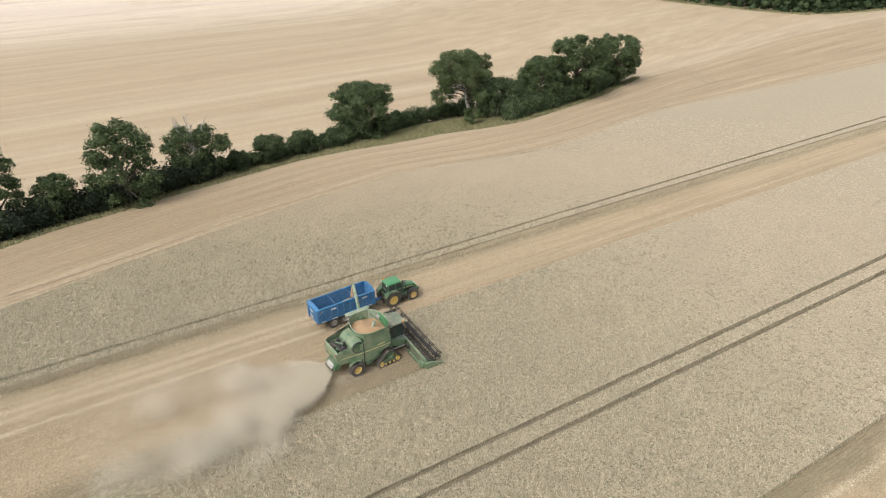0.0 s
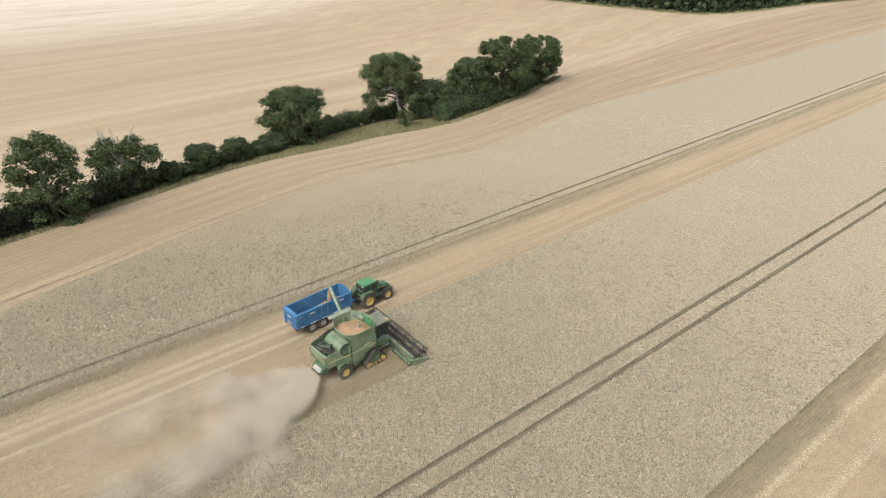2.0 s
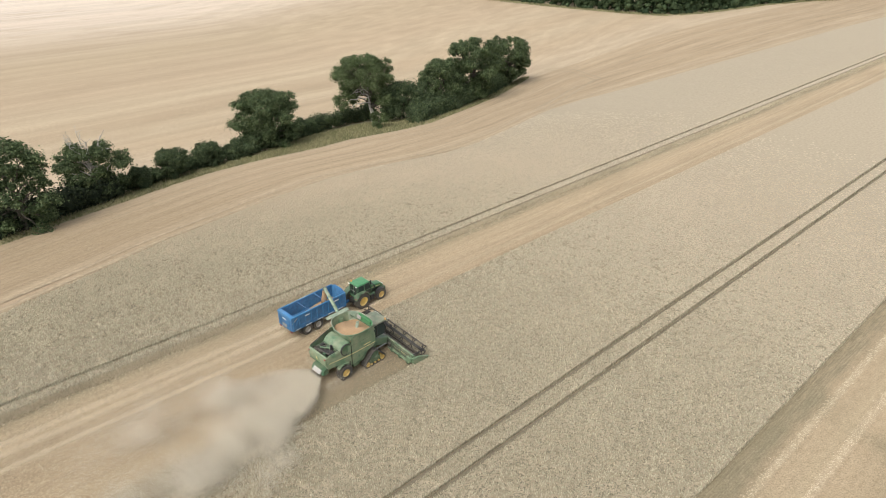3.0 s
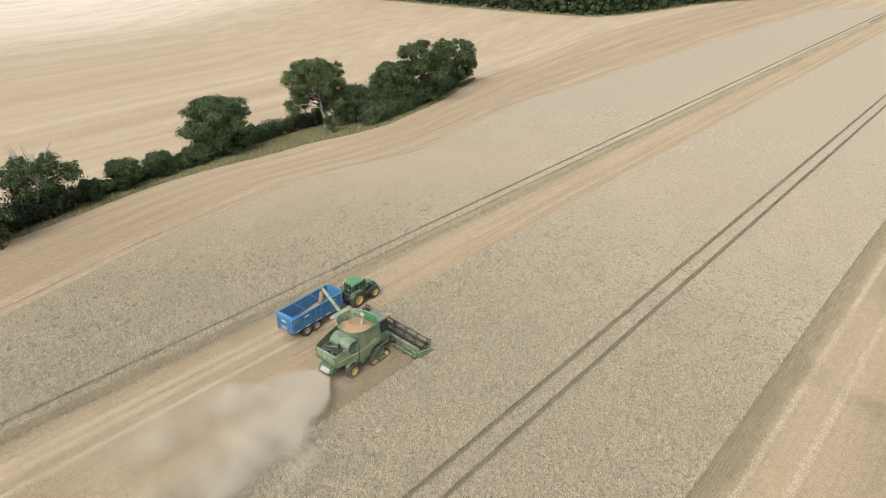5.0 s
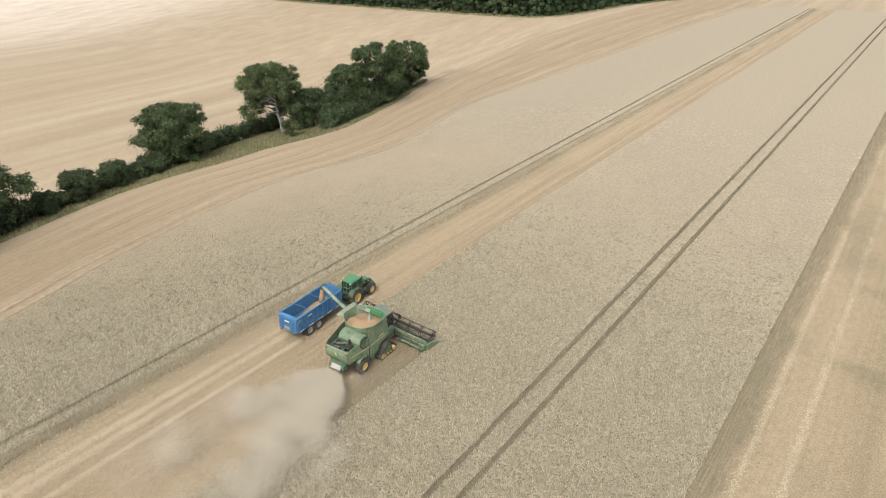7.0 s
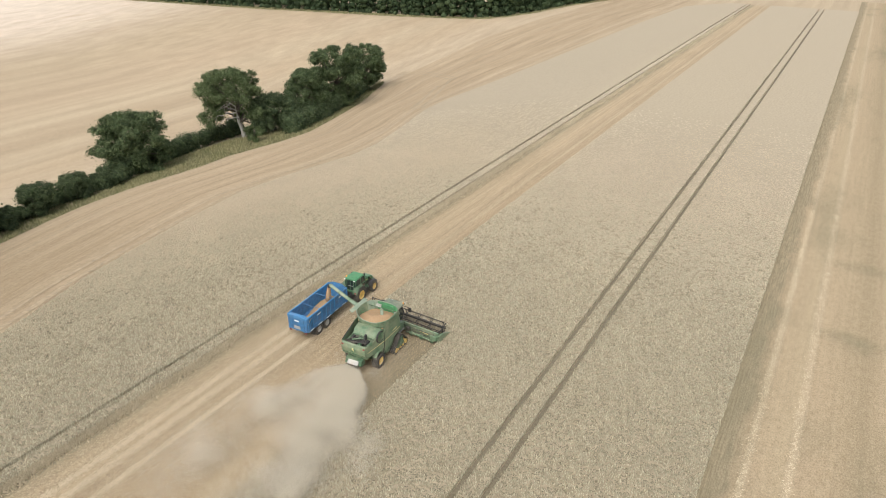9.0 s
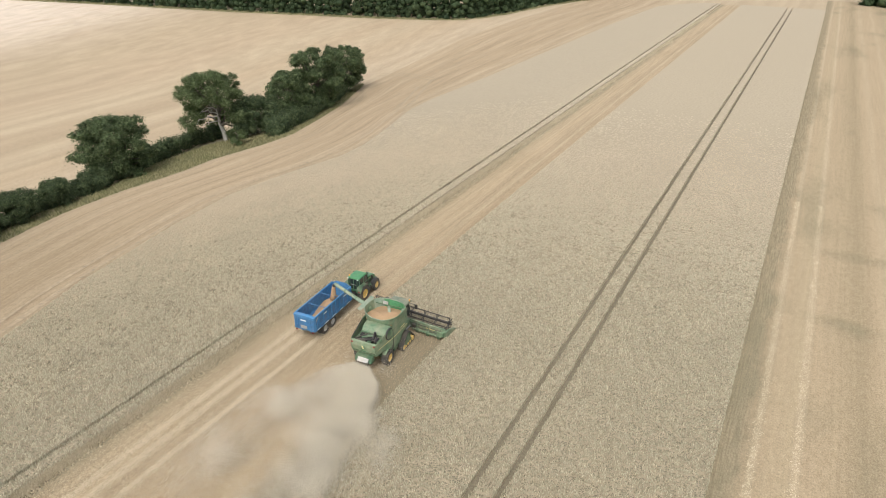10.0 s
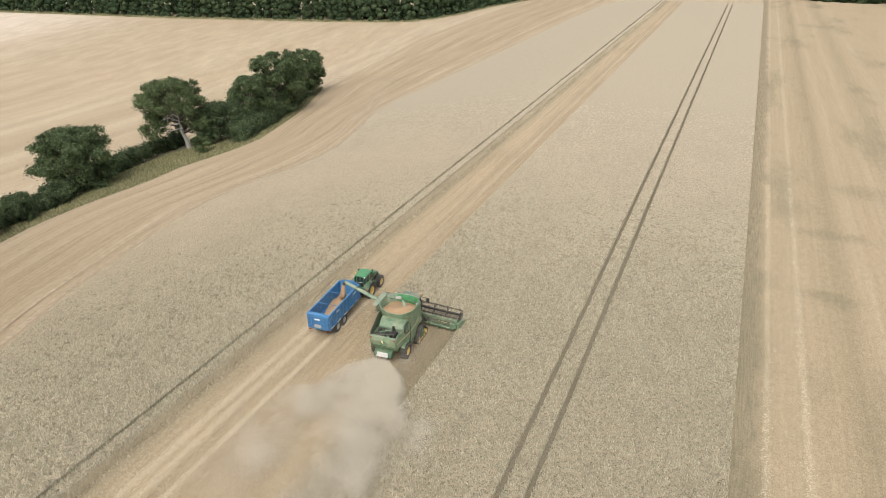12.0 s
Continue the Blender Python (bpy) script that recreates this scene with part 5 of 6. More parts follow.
# ---- grain trailer ----
trailer = tagged(new("grain_trailer"), "blue ribbed grain trailer on twin axles, part filled with wheat", "trailer")
trailer.location, trailer.rotation_euler = (-7.56, MACHINE_Y - 0.66, 0), (0, 0, YAW)
TW, T0, T1, TZ0, TZ1 = 1.13, -3.18, 3.42, 1.22, 2.72
part("floor_bed", box(-TW, TW, T0, T1, TZ0 - 0.08, TZ0 + 0.02, 0.02), M_BLUE, trailer)
for s in (-1, 1):
    wall = part("side_wall", box(s * TW - 0.03, s * TW + 0.03, T0, T1, TZ0, TZ1, 0.01), M_BLUE, trailer, "blue ribbed steel side wall")
    part("lining", box(s * (TW - 0.033) - 0.004, s * (TW - 0.033) + 0.004, T0 + 0.06, T1 - 0.06, TZ0 + 0.03, TZ1 - 0.04, 0), M_BLUE_IN, wall)
    part("top_rail", box(s * TW - 0.06, s * TW + 0.08, T0, T1, TZ1 - 0.06, TZ1 + 0.07, 0.02), M_BLUE_LIGHT, wall)
    part("bottom_rail", box(s * TW - 0.02, s * TW + 0.10, T0, T1, TZ0 - 0.06, TZ0 + 0.10, 0.015), M_BLUE, wall)
    for k in range(10):
        y = T0 + 0.10 + k * (T1 - T0 - 0.20) / 9
        part("rib", box(s * (TW + 0.02), s * (TW + 0.10), y - 0.05, y + 0.05, TZ0 + 0.05, TZ1 - 0.05, 0.012), M_BLUE_LIGHT, wall)
    part("mid_rail", box(s * (TW + 0.02), s * (TW + 0.07), T0 + 0.8, T1, 1.52, 1.60, 0.01), M_BLUE_LIGHT, wall)
    w = slab([(T0 + 0.12, 1.32), (T0 + 0.12, 1.45), (T0 + 0.80, 2.50), (T0 + 0.80, 2.36)], s * (TW + 0.03), s * (TW + 0.09), bevel=0.01)
    part("corner_brace", w, M_BLUE_LIGHT, wall)
    face = s * (TW + 0.105) - (0.006 if s < 0 else 0)
    bars(wall, ((-1.70, -1.15, 2.36, 2.47), (1.85, 2.45, 2.36, 2.47)), "x", face, M_WHITE)
    bars(wall, ((-2.9, -2.3, 1.23, 1.30), (-1.7, -1.0, 1.23, 1.30), (-0.3, 0.4, 1.23, 1.30), (1.0, 1.7, 1.23, 1.30), (2.3, 2.95, 1.23, 1.30)), "x", face, M_WHITE)
    part("mudguard", slab([(-2.25, 1.24), (-2.05, 1.31), (0.50, 1.31), (0.70, 1.24), (0.70, 1.21), (-2.25, 1.21)], s * 0.72, s * 1.16, bevel=0), M_BLUE, trailer)
    for y in (-1.47, -0.18):
        wheel(trailer, s * 0.94, y, 0.62, 0.44, 0.34, M_CHUTE, s, 16, 0.025)
gate = part("tailgate", box(-TW, TW, T0 - 0.07, T0, TZ0, TZ1 - 0.12, 0.02), M_BLUE, trailer, "blue steel tailgate with white plates")
part("gate_top", slab([(-TW - 0.04, 2.52), (-TW - 0.04, 2.74), (-0.5, 2.82), (0.5, 2.82), (TW + 0.04, 2.74), (TW + 0.04, 2.52)], T0 - 0.10, T0 + 0.30, "y", 0.03), M_BLUE_LIGHT, gate, "pale blue tailgate cap")
for x in (-0.75, 0.0, 0.75):
    part("gate_rib", box(x - 0.04, x + 0.04, T0 - 0.12, T0 - 0.06, TZ0 + 0.02, 2.5, 0.012), M_BLUE, gate)
part("gate_rail", box(-TW, TW, T0 - 0.13, T0 - 0.06, TZ0 - 0.02, TZ0 + 0.12, 0.015), M_BLUE, gate)
bars(gate, ((-0.35, 0.28, 2.20, 2.34),), "y", T0 - 0.125, M_WHITE)
part("reflector", box(-0.40, 0.35, T0 - 0.15, T0 - 0.12, 1.36, 1.72, 0.01), M_GREY, gate)
for s in (-1, 1):
    part("tail_lamp", box(s * 0.92 - 0.13, s * 0.92 + 0.13, T0 - 0.12, T0 - 0.02, 0.98, 1.10, 0.012), M_RED, gate)
    part("gate_ram", tube((s * 1.2, T0 + 0.6, 2.55), (s * 1.2, T0 - 0.02, 2.1), 0.03, seg=8), M_GREY, gate)
front = part("front_wall", slab([(-TW, TZ0), (-TW, TZ1), (-0.55, TZ1 + 0.30), (0.55, TZ1 + 0.30), (TW, TZ1), (TW, TZ0)], T1 - 0.05, T1 + 0.02, "y", 0.012), M_BLUE, trailer, "blue front wall with a raised arched top")
part("front_lining", slab([(-TW + 0.05, TZ0 + 0.05), (-TW + 0.05, TZ1), (-0.5, TZ1 + 0.26), (0.5, TZ1 + 0.26), (TW - 0.05, TZ1), (TW - 0.05, TZ0 + 0.05)], T1 - 0.066, T1 - 0.053, "y", 0), M_BLUE_IN, front)
part("chassis", box(-0.55, -0.38, T0 + 0.2, T1, 0.82, 1.16, 0.01, bm=box(0.38, 0.55, T0 + 0.2, T1, 0.82, 1.16, 0.01)), M_BLUE, trailer)
part("drawbar", slab([(-0.5, T1), (0.5, T1), (0.1, T1 + 1.25), (-0.1, T1 + 1.25)], 0.62, 0.78, "z", 0.02), M_BLUE, trailer)
for y in (-1.47, -0.18):
    part("axle", tube((-0.8, y, 0.62), (0.8, y, 0.62), 0.07), M_BLACK, trailer)
part("axle_beam", box(-0.62, 0.62, -1.9, 0.4, 0.64, 0.82, 0.02), M_BLACK, trailer)
for y in (-1.05, 1.1):
    part("cross_bar", tube((-TW, y, TZ1 - 0.02), (TW, y, TZ1 - 0.02), 0.03, seg=8), M_BLUE, trailer)
ladder = part("ladder", tube((-0.95, T0 - 0.16, 1.3), (-0.95, T0 - 0.16, 2.6), 0.02, seg=6, bm=tube((-0.65, T0 - 0.16, 1.3), (-0.65, T0 - 0.16, 2.6), 0.02, seg=6)), M_BLUE_LIGHT, trailer)
for k in range(4):
    part("rung", tube((-0.95, T0 - 0.16, 1.4 + 0.33 * k), (-0.65, T0 - 0.16, 1.4 + 0.33 * k), 0.016, seg=6), M_BLUE_LIGHT, ladder)
part("drawbar_jack", tube((0.35, T1 + 0.5, 0.3), (0.35, T1 + 0.5, 1.0), 0.05, seg=8), M_DUSTBLACK, trailer)
part("hydraulic_tank", box(-0.35, 0.35, T1 + 0.06, T1 + 0.34, 0.95, 1.30, 0.04), M_DUSTBLACK, trailer)
for s in (-1, 1):
    part("mudflap", box(s * 0.94 - 0.2, s * 0.94 + 0.2, -2.28, -2.25, 0.45, 1.2, 0.005), M_RUBBER, trailer)
    part("side_chassis", box(s * 0.98 - 0.05, s * 0.98 + 0.05, 0.75, T1 - 0.1, 0.98, 1.16, 0.02), M_BLUE, trailer)
# grain in the trailer, heaped under the spout
load = tagged(new("grain_load"), "sloping heap of orange-brown wheat grain in the trailer", "grain")
load.location, load.rotation_euler = trailer.location, trailer.rotation_euler
NX, NY = 14, 40
gx, gy = np.meshgrid(np.linspace(-TW + 0.05, TW - 0.05, NX), np.linspace(T0 + 0.08, T1 - 0.08, NY))
ridge = np.interp(gy, (T0, -2.2, 1.2, 1.7, 2.4, T1), (1.34, 1.48, 2.0, 2.08, 1.70, 1.36))
hz = np.maximum(1.27, ridge - 0.50 * np.abs(gx - 0.15) ** 1.3) + 0.02 * np.sin(gx * 8) * np.sin(gy * 5)
idx = np.arange(NX * NY).reshape(NY, NX)
np_mesh("heap", np.column_stack([gx.ravel(), gy.ravel(), hz.ravel()]), np.stack([idx[:-1, :-1], idx[:-1, 1:], idx[1:, 1:], idx[1:, :-1]], -1).reshape(-1, 4), M_GRAIN, load, True)
w = bmesh.new()
turned = Matrix.Rotation(YAW, 3, "Z")
spout = A1 + Vector((-0.26, 0.10, -0.28)) + turned.inverted() @ (combine.location - trailer.location)
limb(w, [spout, spout + Vector((-0.10, 0.02, -0.5)), spout + Vector((-0.18, 0.03, -1.1)), spout + Vector((-0.2, 0.03, -1.65))], 0.15, 0.34, 10)
part("grain_stream", w, M_GRAIN, load, "stream of falling grain", True)

# ---- tractor ----
tractor = tagged(new("tractor"), "green farm tractor with yellow wheels drawing the trailer", "tractor")
tractor.location, tractor.rotation_euler = (-7.58, MACHINE_Y + 5.08, 0), (0, 0, radians(4.0))
tractor.scale = (0.96, 0.96, 0.93)
RA, FA = -0.26, 2.36
for s in (-1, 1):
    wheel(tractor, s * 0.92, RA, 0.96, 0.56, 0.55, M_YELLOW, s, 20, 0.05)
    wheel(tractor, s * 0.90, FA, 0.70, 0.46, 0.40, M_YELLOW, s, 18, 0.04)
    arc = [(RA + 1.12 * math.cos(a), 0.96 + 1.12 * math.sin(a)) for a in np.linspace(0.35, math.pi * 0.86, 9)]
    arc2 = [(RA + 1.04 * math.cos(a), 0.96 + 1.04 * math.sin(a)) for a in np.linspace(math.pi * 0.86, 0.35, 9)]
    part("fender", slab(arc + arc2, s * 0.58, s * 1.20, bevel=0), M_DKGREEN, tractor, "dark green rear fender")
    arc = [(FA + 0.80 * math.cos(a), 0.70 + 0.80 * math.sin(a)) for a in np.linspace(0.6, math.pi * 0.85, 7)]
    arc2 = [(FA + 0.76 * math.cos(a), 0.70 + 0.76 * math.sin(a)) for a in np.linspace(math.pi * 0.85, 0.6, 7)]
    part("front_fender", slab(arc + arc2, s * 0.70, s * 1.10, bevel=0), M_BLACK, tractor)
    part("step", box(s * 0.62, s * 0.95, 0.95, 1.45, 0.45, 1.05, 0.03), M_BLACK, tractor)
    part("mirror", box(s * 1.15 - 0.12, s * 1.15 + 0.12, 1.30, 1.36, 2.15, 2.5, 0.02), M_BLACK, tractor)
    part("mirror_arm", tube((s * 0.72, 1.25, 2.5), (s * 1.15, 1.33, 2.4), 0.02, seg=6), M_BLACK, tractor)
part("chassis", box(-0.32, 0.32, -0.6, 3.1, 0.65, 1.15, 0.04), M_DKGREEN, tractor)
bonnet = part("bonnet", slab([(1.15, 1.15), (1.15, 1.98), (2.0, 1.92), (2.9, 1.74), (3.18, 1.50), (3.20, 1.05), (2.6, 1.05)], -0.42, 0.42, bevel=0.09, seg=2), M_TRACTOR, tractor, "rounded green bonnet")
for x in (-0.45, 0.0, 0.45):
    part("rear_frame", tube((x, -0.75, 1.35), (x, -0.66, 2.70), 0.025, seg=6), M_TRACTOR, tractor)
part("rear_sill", box(-0.72, 0.72, -0.82, -0.70, 1.28, 1.52, 0.03), M_TRACTOR, tractor)
part("rear_wiper", box(-0.3, 0.35, -0.76, -0.72, 2.05, 2.10, 0.01), M_GREY, tractor)
for s in (-1, 1):
    part("door_frame", box(s * 0.715, s * 0.745, 0.24, 1.15, 1.90, 1.97, 0.01), M_TRACTOR, tractor)
    part("side_tank", box(s * 0.45, s * 0.80, 0.55, 1.9, 0.62, 1.12, 0.06), M_DKGREEN, tractor)
for s in (-1, 1):
    part("bonnet_stripe", slab([(1.25, 1.66), (1.25, 1.74), (2.7, 1.56), (2.7, 1.51)], s * 0.418, s * 0.432, bevel=0), M_STRIPE, bonnet)
    part("side_grille", box(s * 0.425, s * 0.435, 1.5, 2.7, 1.15, 1.45, 0), M_BLACK, bonnet)
    part("headlamp", box(s * 0.25 - 0.11, s * 0.25 + 0.11, 3.14, 3.24, 1.38, 1.52, 0.02), M_WHITE, bonnet)
part("grille", box(-0.34, 0.34, 3.16, 3.23, 1.05, 1.36, 0.02), M_BLACK, bonnet)
part("front_weight", box(-0.45, 0.45, 3.2, 3.55, 0.62, 1.02, 0.05), M_DKGREEN, tractor)
tcab = part("cab", slab([(-0.72, 1.35), (-0.62, 2.72), (0.98, 2.72), (1.22, 1.95), (1.10, 1.2), (0.6, 1.1), (0.2, 1.35)], -0.72, 0.72, bevel=0.04), M_GLASS, tractor, "tinted glass cab")
for s in (-1, 1):
    for p, q in (((-0.72, 1.35), (-0.62, 2.75)), ((0.98, 2.75), (1.22, 1.95)), ((1.22, 1.95), (1.10, 1.15)), ((0.25, 1.3), (0.22, 2.75)), ((-0.72, 1.35), (0.25, 1.35))):
        part("cab_post", tube((s * 0.72, *p), (s * 0.72, *q), 0.04, seg=8), M_TRACTOR, tcab)
troof = part("cab_roof", box(-0.71, 0.71, -0.70, 1.02, 2.72, 2.92, 0.10, seg=2), M_BRIGHT, tractor, "clean green cab roof")
part("roof_hatch", box(-0.45, 0.45, -0.35, 0.65, 2.915, 2.94, 0.012), M_BRIGHT, troof)
for s in (-1, 1):
    part("work_lamp", box(s * 0.62 - 0.09, s * 0.62 + 0.09, -0.83, -0.76, 2.78, 2.88, 0.015), M_WHITE, troof)
part("beacon", tube((-0.6, -0.5, 2.95), (-0.6, -0.5, 3.14), 0.06), M_AMBER, troof)
part("exhaust", tube((0.55, 1.28, 1.6), (0.55, 1.28, 2.85), 0.07), M_BLACK, tractor, "black exhaust pipe")
part("seat", box(-0.28, 0.28, -0.25, 0.25, 1.4, 1.95, 0.06), M_BLACK, tractor)
part("hitch", box(-0.5, 0.5, -1.05, -0.6, 0.55, 1.1, 0.05), M_BLACK, tractor, "dark rear linkage")
for s in (-1, 1):
    part("link_arm", tube((s * 0.42, -0.6, 0.75), (s * 0.42, -1.25, 0.55), 0.05, seg=8), M_BLACK, tractor)
part("toolbox", box(-0.55, -0.35, 0.35, 0.95, 0.5, 1.1, 0.03), M_BLACK, tractor)

part("rear_hoses", tube((-0.3, -0.85, 1.25), (-0.1, -1.3, 0.85), 0.035, seg=6, bm=tube((0.25, -0.85, 1.2), (0.05, -1.35, 0.85), 0.035, seg=6)), M_BLACK, tractor)
part("top_link", tube((0.0, -0.7, 1.05), (0.0, -1.2, 0.95), 0.045, seg=8), M_DUSTBLACK, tractor)
part("hitch_frame", box(-0.55, 0.55, -0.78, -0.66, 0.62, 1.28, 0.03), M_DUSTBLACK, tractor)
for s in (-1, 1):
    part("fender_edge", box(s * 1.18 - 0.03, s * 1.18 + 0.03, -0.9, 0.5, 1.98, 2.06, 0.02), M_DUSTBLACK, tractor)
    part("grab_rail", tube((s * 0.78, 1.12, 1.2), (s * 0.80, 1.02, 2.3), 0.018, seg=6), M_BLACK, tractor)
    part("rear_light", box(s * 0.98 - 0.1, s * 0.98 + 0.1, -1.28, -1.18, 1.50, 1.62, 0.01), M_RED, tractor)
part("bonnet_vent", box(-0.25, 0.25, 1.35, 1.95, 1.945, 1.975, 0.01), M_BLACK, tractor)
part("intake_stack", tube((-0.55, 1.28, 1.6), (-0.55, 1.28, 2.3), 0.06), M_BLACK, tractor)


# ---- loose straw and dust ----
M_LOOSE = islands("loose_straw", ((0.0, (0.36, 0.285, 0.18)), (0.5, (0.48, 0.395, 0.258)), (1.0, (0.62, 0.53, 0.37))), 0.9, 0.2)
M_ROWS = islands("bleached_straw", ((0.0, (0.47, 0.38, 0.25)), (0.5, (0.60, 0.50, 0.345)), (1.0, (0.73, 0.625, 0.455))), 0.9, 0.2)
M_TUFT = islands("stubble_tufts", ((0.0, (0.225, 0.178, 0.112)), (0.5, (0.350, 0.282, 0.178)), (1.0, (0.48, 0.394, 0.262))), 0.9, 0.2)
rng = np.random.default_rng(71)


def straw_scatter(name, x0, x1, y0, y1, count, label, clump=None, fade=1.0):
    """Short straws lying on the stubble."""
    x = rng.uniform(x0, x1, count) if clump is None else rng.normal((x0 + x1) / 2, clump, count)
    y = y0 + (y1 - y0) * rng.uniform(0, 1, count) ** fade
    a, L = rng.uniform(0, np.pi, count), rng.uniform(0.10, 0.26, count)
    dx, dy = np.cos(a) * L / 2, np.sin(a) * L / 2
    wx, wy = -np.sin(a) * 0.016, np.cos(a) * 0.016
    z = 0.012 + rng.uniform(0, 0.02, count)
    tip = z + rng.uniform(0, 0.03, count)
    V = np.stack([np.stack([x - dx + wx, y - dy + wy, z], 1), np.stack([x - dx - wx, y - dy - wy, z], 1),
                  np.stack([x + dx, y + dy, tip], 1), np.stack([x, y, (z + tip) / 2 + 0.015], 1)], 1).reshape(-1, 3)
    b = np.arange(count)[:, None] * 4
    ob = np_mesh(name, V, np.concatenate([b + (0, 1, 3), b + (1, 2, 3), b + (2, 0, 3)]), M_ROWS if clump else M_LOOSE)
    return tagged(ob, label, "straw", kind="stuff")


straw_scatter("loose_straw", -11.6, 1.6, -33, 4, 26000, "short cut straw strewn over the fresh stubble")
straw_scatter("loose_straw", -11.6, -4.5, 4, 150, 5000, "short cut straw strewn ahead of the machines", fade=2.2)
straw_scatter("straw_row", -6.7, -6.3, -34, 9, 9500, "pale narrow row of straw left on the stubble", clump=0.13)
straw_scatter("straw_row", -9.7, -9.3, -34, 9, 12500, "pale loose row of straw left on the stubble", clump=0.21)
straw_scatter("straw_row", -8.5, -8.1, -34, 9, 12500, "pale loose row of straw left on the stubble", clump=0.21)
straw_scatter("straw_row", 32.35, 32.65, -22, 60, 3000, "pale straw row on the older stubble", clump=0.2)
straw_scatter("straw_row", 35.3, 35.6, -22, 60, 3000, "pale straw row on the older stubble", clump=0.2)

# cut stalks standing in drill rows on the fresh strip
for x0, x1, y0, y1, name, label in ((-12.3, -4.5, -34, 60, "stubble", "rows of cut stalks between the wheat and the combine"), (-4.4, 4.4, -30, 5.3, "stubble", "rows of freshly cut stalks behind the header")):
    gx, gy = np.meshgrid(np.arange(x0, x1, 0.25), np.arange(y0, y1, 0.21))
    Q = np.column_stack([gx.ravel() + rng.normal(0, 0.045, gx.size), gy.ravel() + rng.uniform(-0.1, 0.1, gx.size), np.zeros(gx.size)])
    Q = Q[rng.uniform(0, 1, len(Q)) < np.interp(Q[:, 1], (0, 60), (0.85, 0.35))]
    v, f_ = spikes(rng, Q, 0.14, 0.055, 0.04)
    tagged(np_mesh(name, v, f_, M_TUFT), label, "stubble", kind="stuff")

# chaff and dust blown out behind the combine: a cloud of fine flecks, thicker in its billows
M_DUST = islands("airborne_chaff", ((0.0, (0.72, 0.666, 0.553)), (1.0, (0.785, 0.737, 0.625))), 1.0, 0.5)
BACK = (3.3, 4.8, 6.4, 9.5, 13.0, 19.0, 25.0)      # the two edges of the plume at these distances back along the strip
PLUME_L, PLUME_R = (-0.30, -1.2, -1.9, -2.9, -3.5, -3.3, -1.5), (1.10, 2.8, 4.0, 5.1, 5.8, 6.5, 6.6)
n = 3200000
x, d = rng.uniform(-5.5, 8.0, n), rng.uniform(3.3, 25.0, n)
lo, hi = np.interp(d, BACK, PLUME_L), np.interp(d, BACK, PLUME_R)
s_ = (x - lo) / (hi - lo) + (clumps(x, d, 1.5) - 0.5) * np.interp(d, (4, 9), (0.0, 0.22))
thick = np.stack([np.interp(s_, (-0.12, 0.03, 0.14, 0.26, 0.40, 0.55, 0.74, 0.93, 1.05, 1.15), row) for row in (      # optical depth across the plume, at five distances
    (0.0, 1.3, 2.0, 2.1, 2.1, 2.1, 2.1, 2.0, 0.3, 0.0), (0.0, 0.7, 1.3, 1.3, 1.0, 1.6, 2.0, 1.9, 0.4, 0.0), (0.1, 0.5, 1.0, 0.55, 0.25, 0.5, 1.7, 1.5, 0.4, 0.1),
    (0.1, 0.3, 0.55, 0.25, 0.06, 0.12, 0.55, 0.6, 0.25, 0.05), (0.0, 0.0, 0.06, 0.05, 0.0, 0.04, 0.15, 0.15, 0.05, 0.0))])
at_d = np.interp(d, (3.3, 8.0, 12.5, 18.0, 25.0), np.arange(5))
i_ = np.minimum(at_d.astype(int), 3)
thick = thick[i_, np.arange(n)] * (1 - (at_d - i_)) + thick[i_ + 1, np.arange(n)] * (at_d - i_)
z = 0.85 + 0.035 * (d - 3.3) + rng.normal(0, 1, n) * (0.10 + 0.045 * (d - 3.3))
P = np.column_stack([x, -d, z])
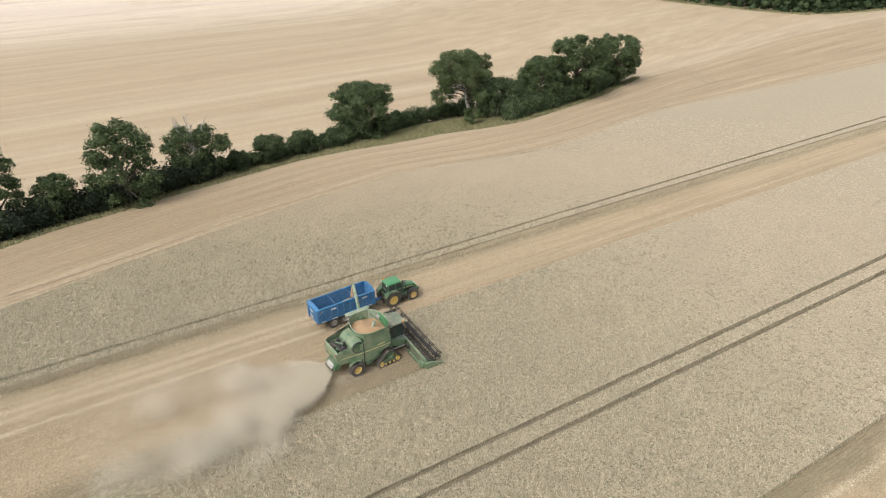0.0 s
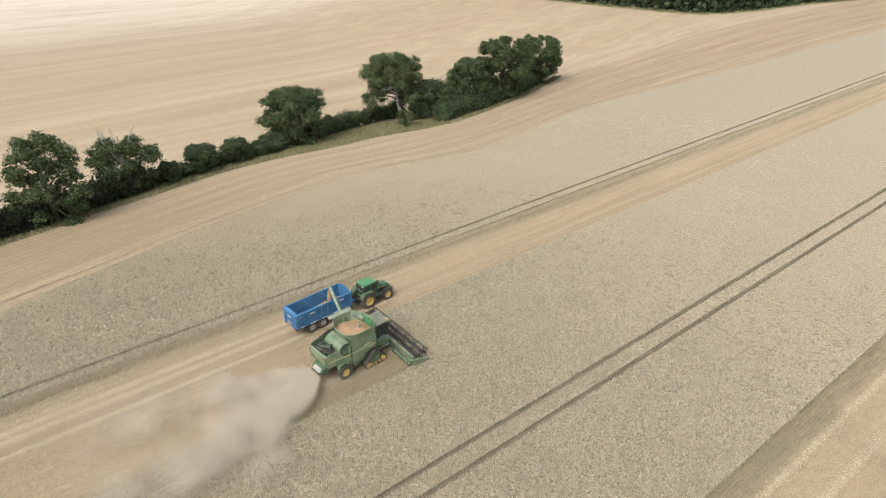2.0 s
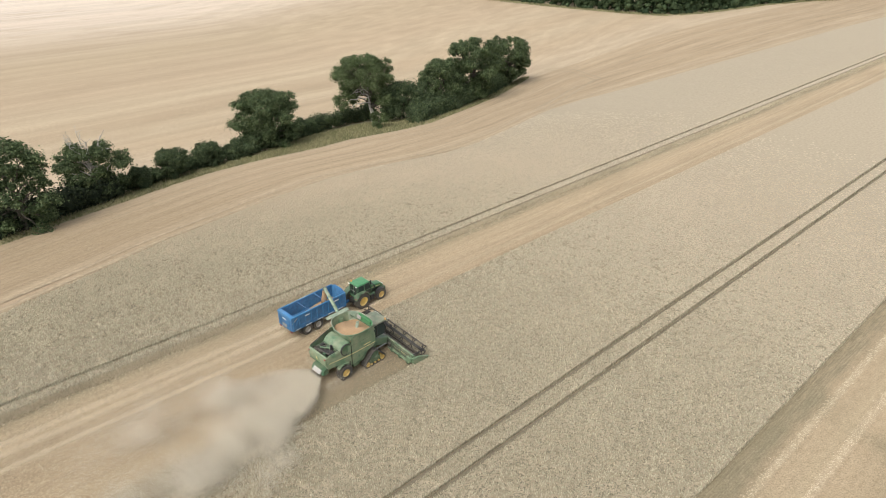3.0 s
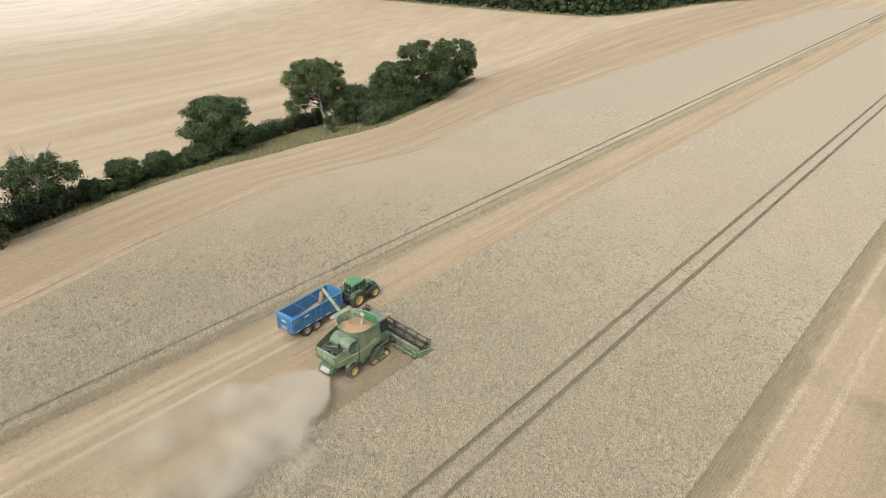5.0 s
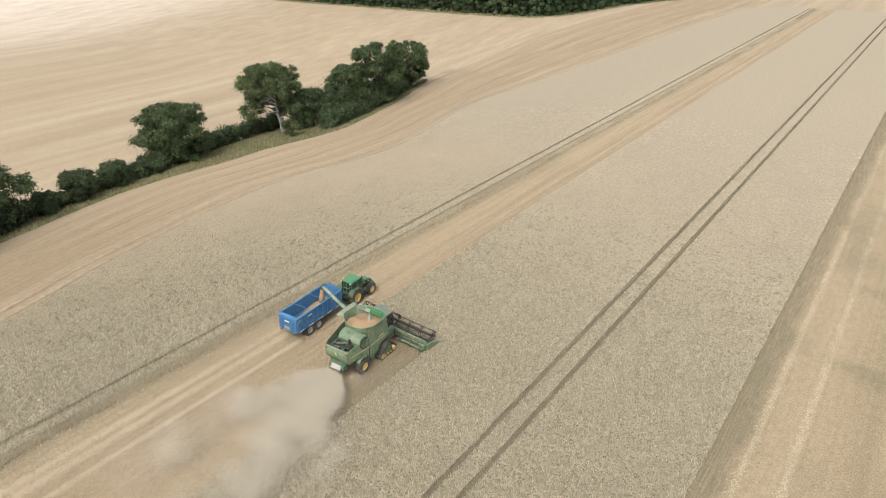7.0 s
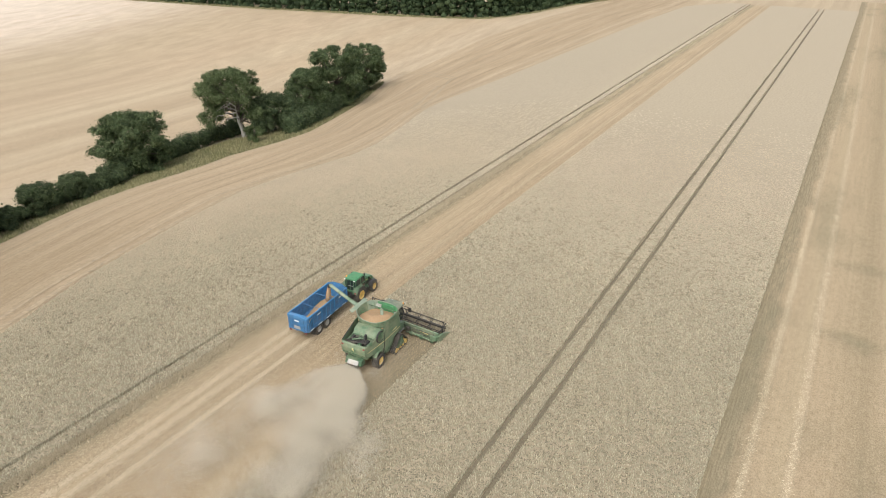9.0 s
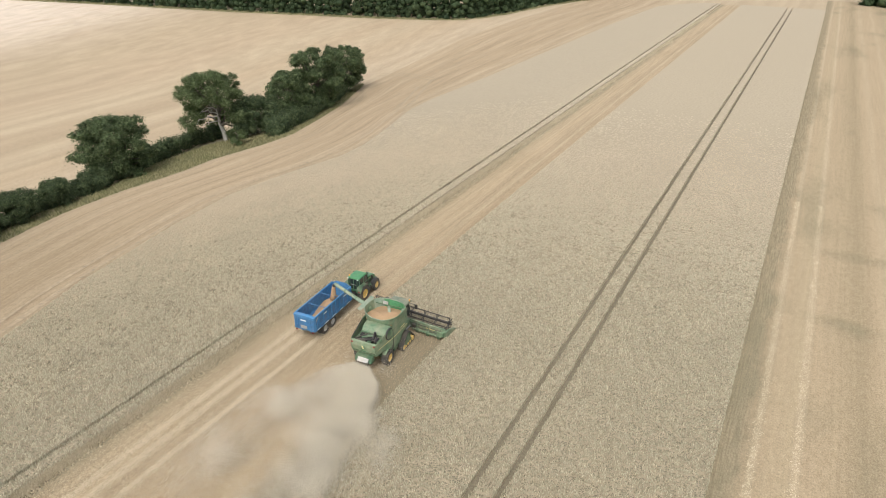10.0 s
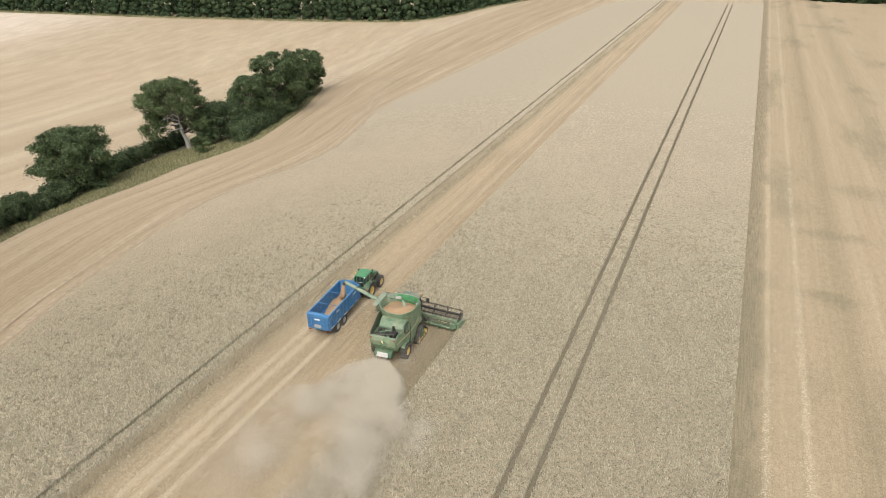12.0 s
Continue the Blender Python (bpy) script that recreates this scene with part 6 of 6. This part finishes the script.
# billows: fewer flecks in the hollows between them, streams near the vanes
k = np.zeros(n)
for wave, turn in ((0.7, 0.3), (1.2, 1.4), (2.3, 2.2), (4.1, 0.9)):
    u = P @ np.array((math.cos(turn), math.sin(turn), 0.5)) * wave
    w = P @ np.array((-math.sin(turn), math.cos(turn), -0.7)) * wave
    k += np.sin(u + 1.3 * np.sin(w * 0.7)) * np.cos(w + 0.8 * np.sin(u * 0.6)) / wave
k = k * np.interp(d, (3.3, 7, 13), (0.05, 0.22, 0.42)) + np.sin(s_ * 31 + 2 * np.sin(s_ * 9)) * np.interp(d, (3.3, 8, 14), (0.18, 0.12, 0.0))
SIZE = np.interp(d, (6.0, 15.0), (0.021, 0.0145))
keep = (z > 0.05) & (rng.uniform(0, 1, n) < thick * np.clip(1 + k, 0.08, 1.7) * (1 + (2.2 * clumps(x + 9, d, 2.3) - 1.25) * np.interp(d, (7, 14), (0.0, 0.6))) * 0.000165 / SIZE ** 2)
P, SIZE = P[keep], SIZE[keep]
WISPS = ((8.0, -10.7, 1.6, 1.2, 14000), (8.2, -12.3, 1.4, 1.3, 14000), (7.4, -14.6, 1.2, 1.4, 6000), (9.2, -12.9, 1.0, 1.3, 5000), (2.2, -1.6, 0.5, 0.8, 2600), (2.4, -2.9, 0.7, 0.9, 4200), (2.4, 0.8, 0.4, 0.9, 2000), (-1.6, -2.4, 0.7, 0.9, 2400))
for x, y, z, r, n in WISPS:      # x, y, z, radius and flecks of the thin drifts beside the plume
    P = np.concatenate([P, np.array((x, y, z)) + rng.normal(0, 0.5, (n, 3)) * (r, r * 1.15, r * 0.75)])
    SIZE = np.concatenate([SIZE, np.full(n, 0.011)])
keep = P[:, 2] > 0.04
P, SIZE = P[keep], SIZE[keep, None]
a, b = rng.normal(0, 1, (2, len(P), 3)) * (1, 1, 0.4)      # flecks float rather flat
a *= SIZE / np.linalg.norm(a, axis=1)[:, None]
b *= SIZE / np.linalg.norm(b, axis=1)[:, None]
V = np.stack([P + a, P + b, P - (a + b) * 0.7], 1).reshape(-1, 3)
tagged(np_mesh("dust_cloud", V, np.arange(len(V)).reshape(-1, 3), M_DUST), "billowing pale cloud of chaff and dust behind the combine", "dust", kind="stuff")
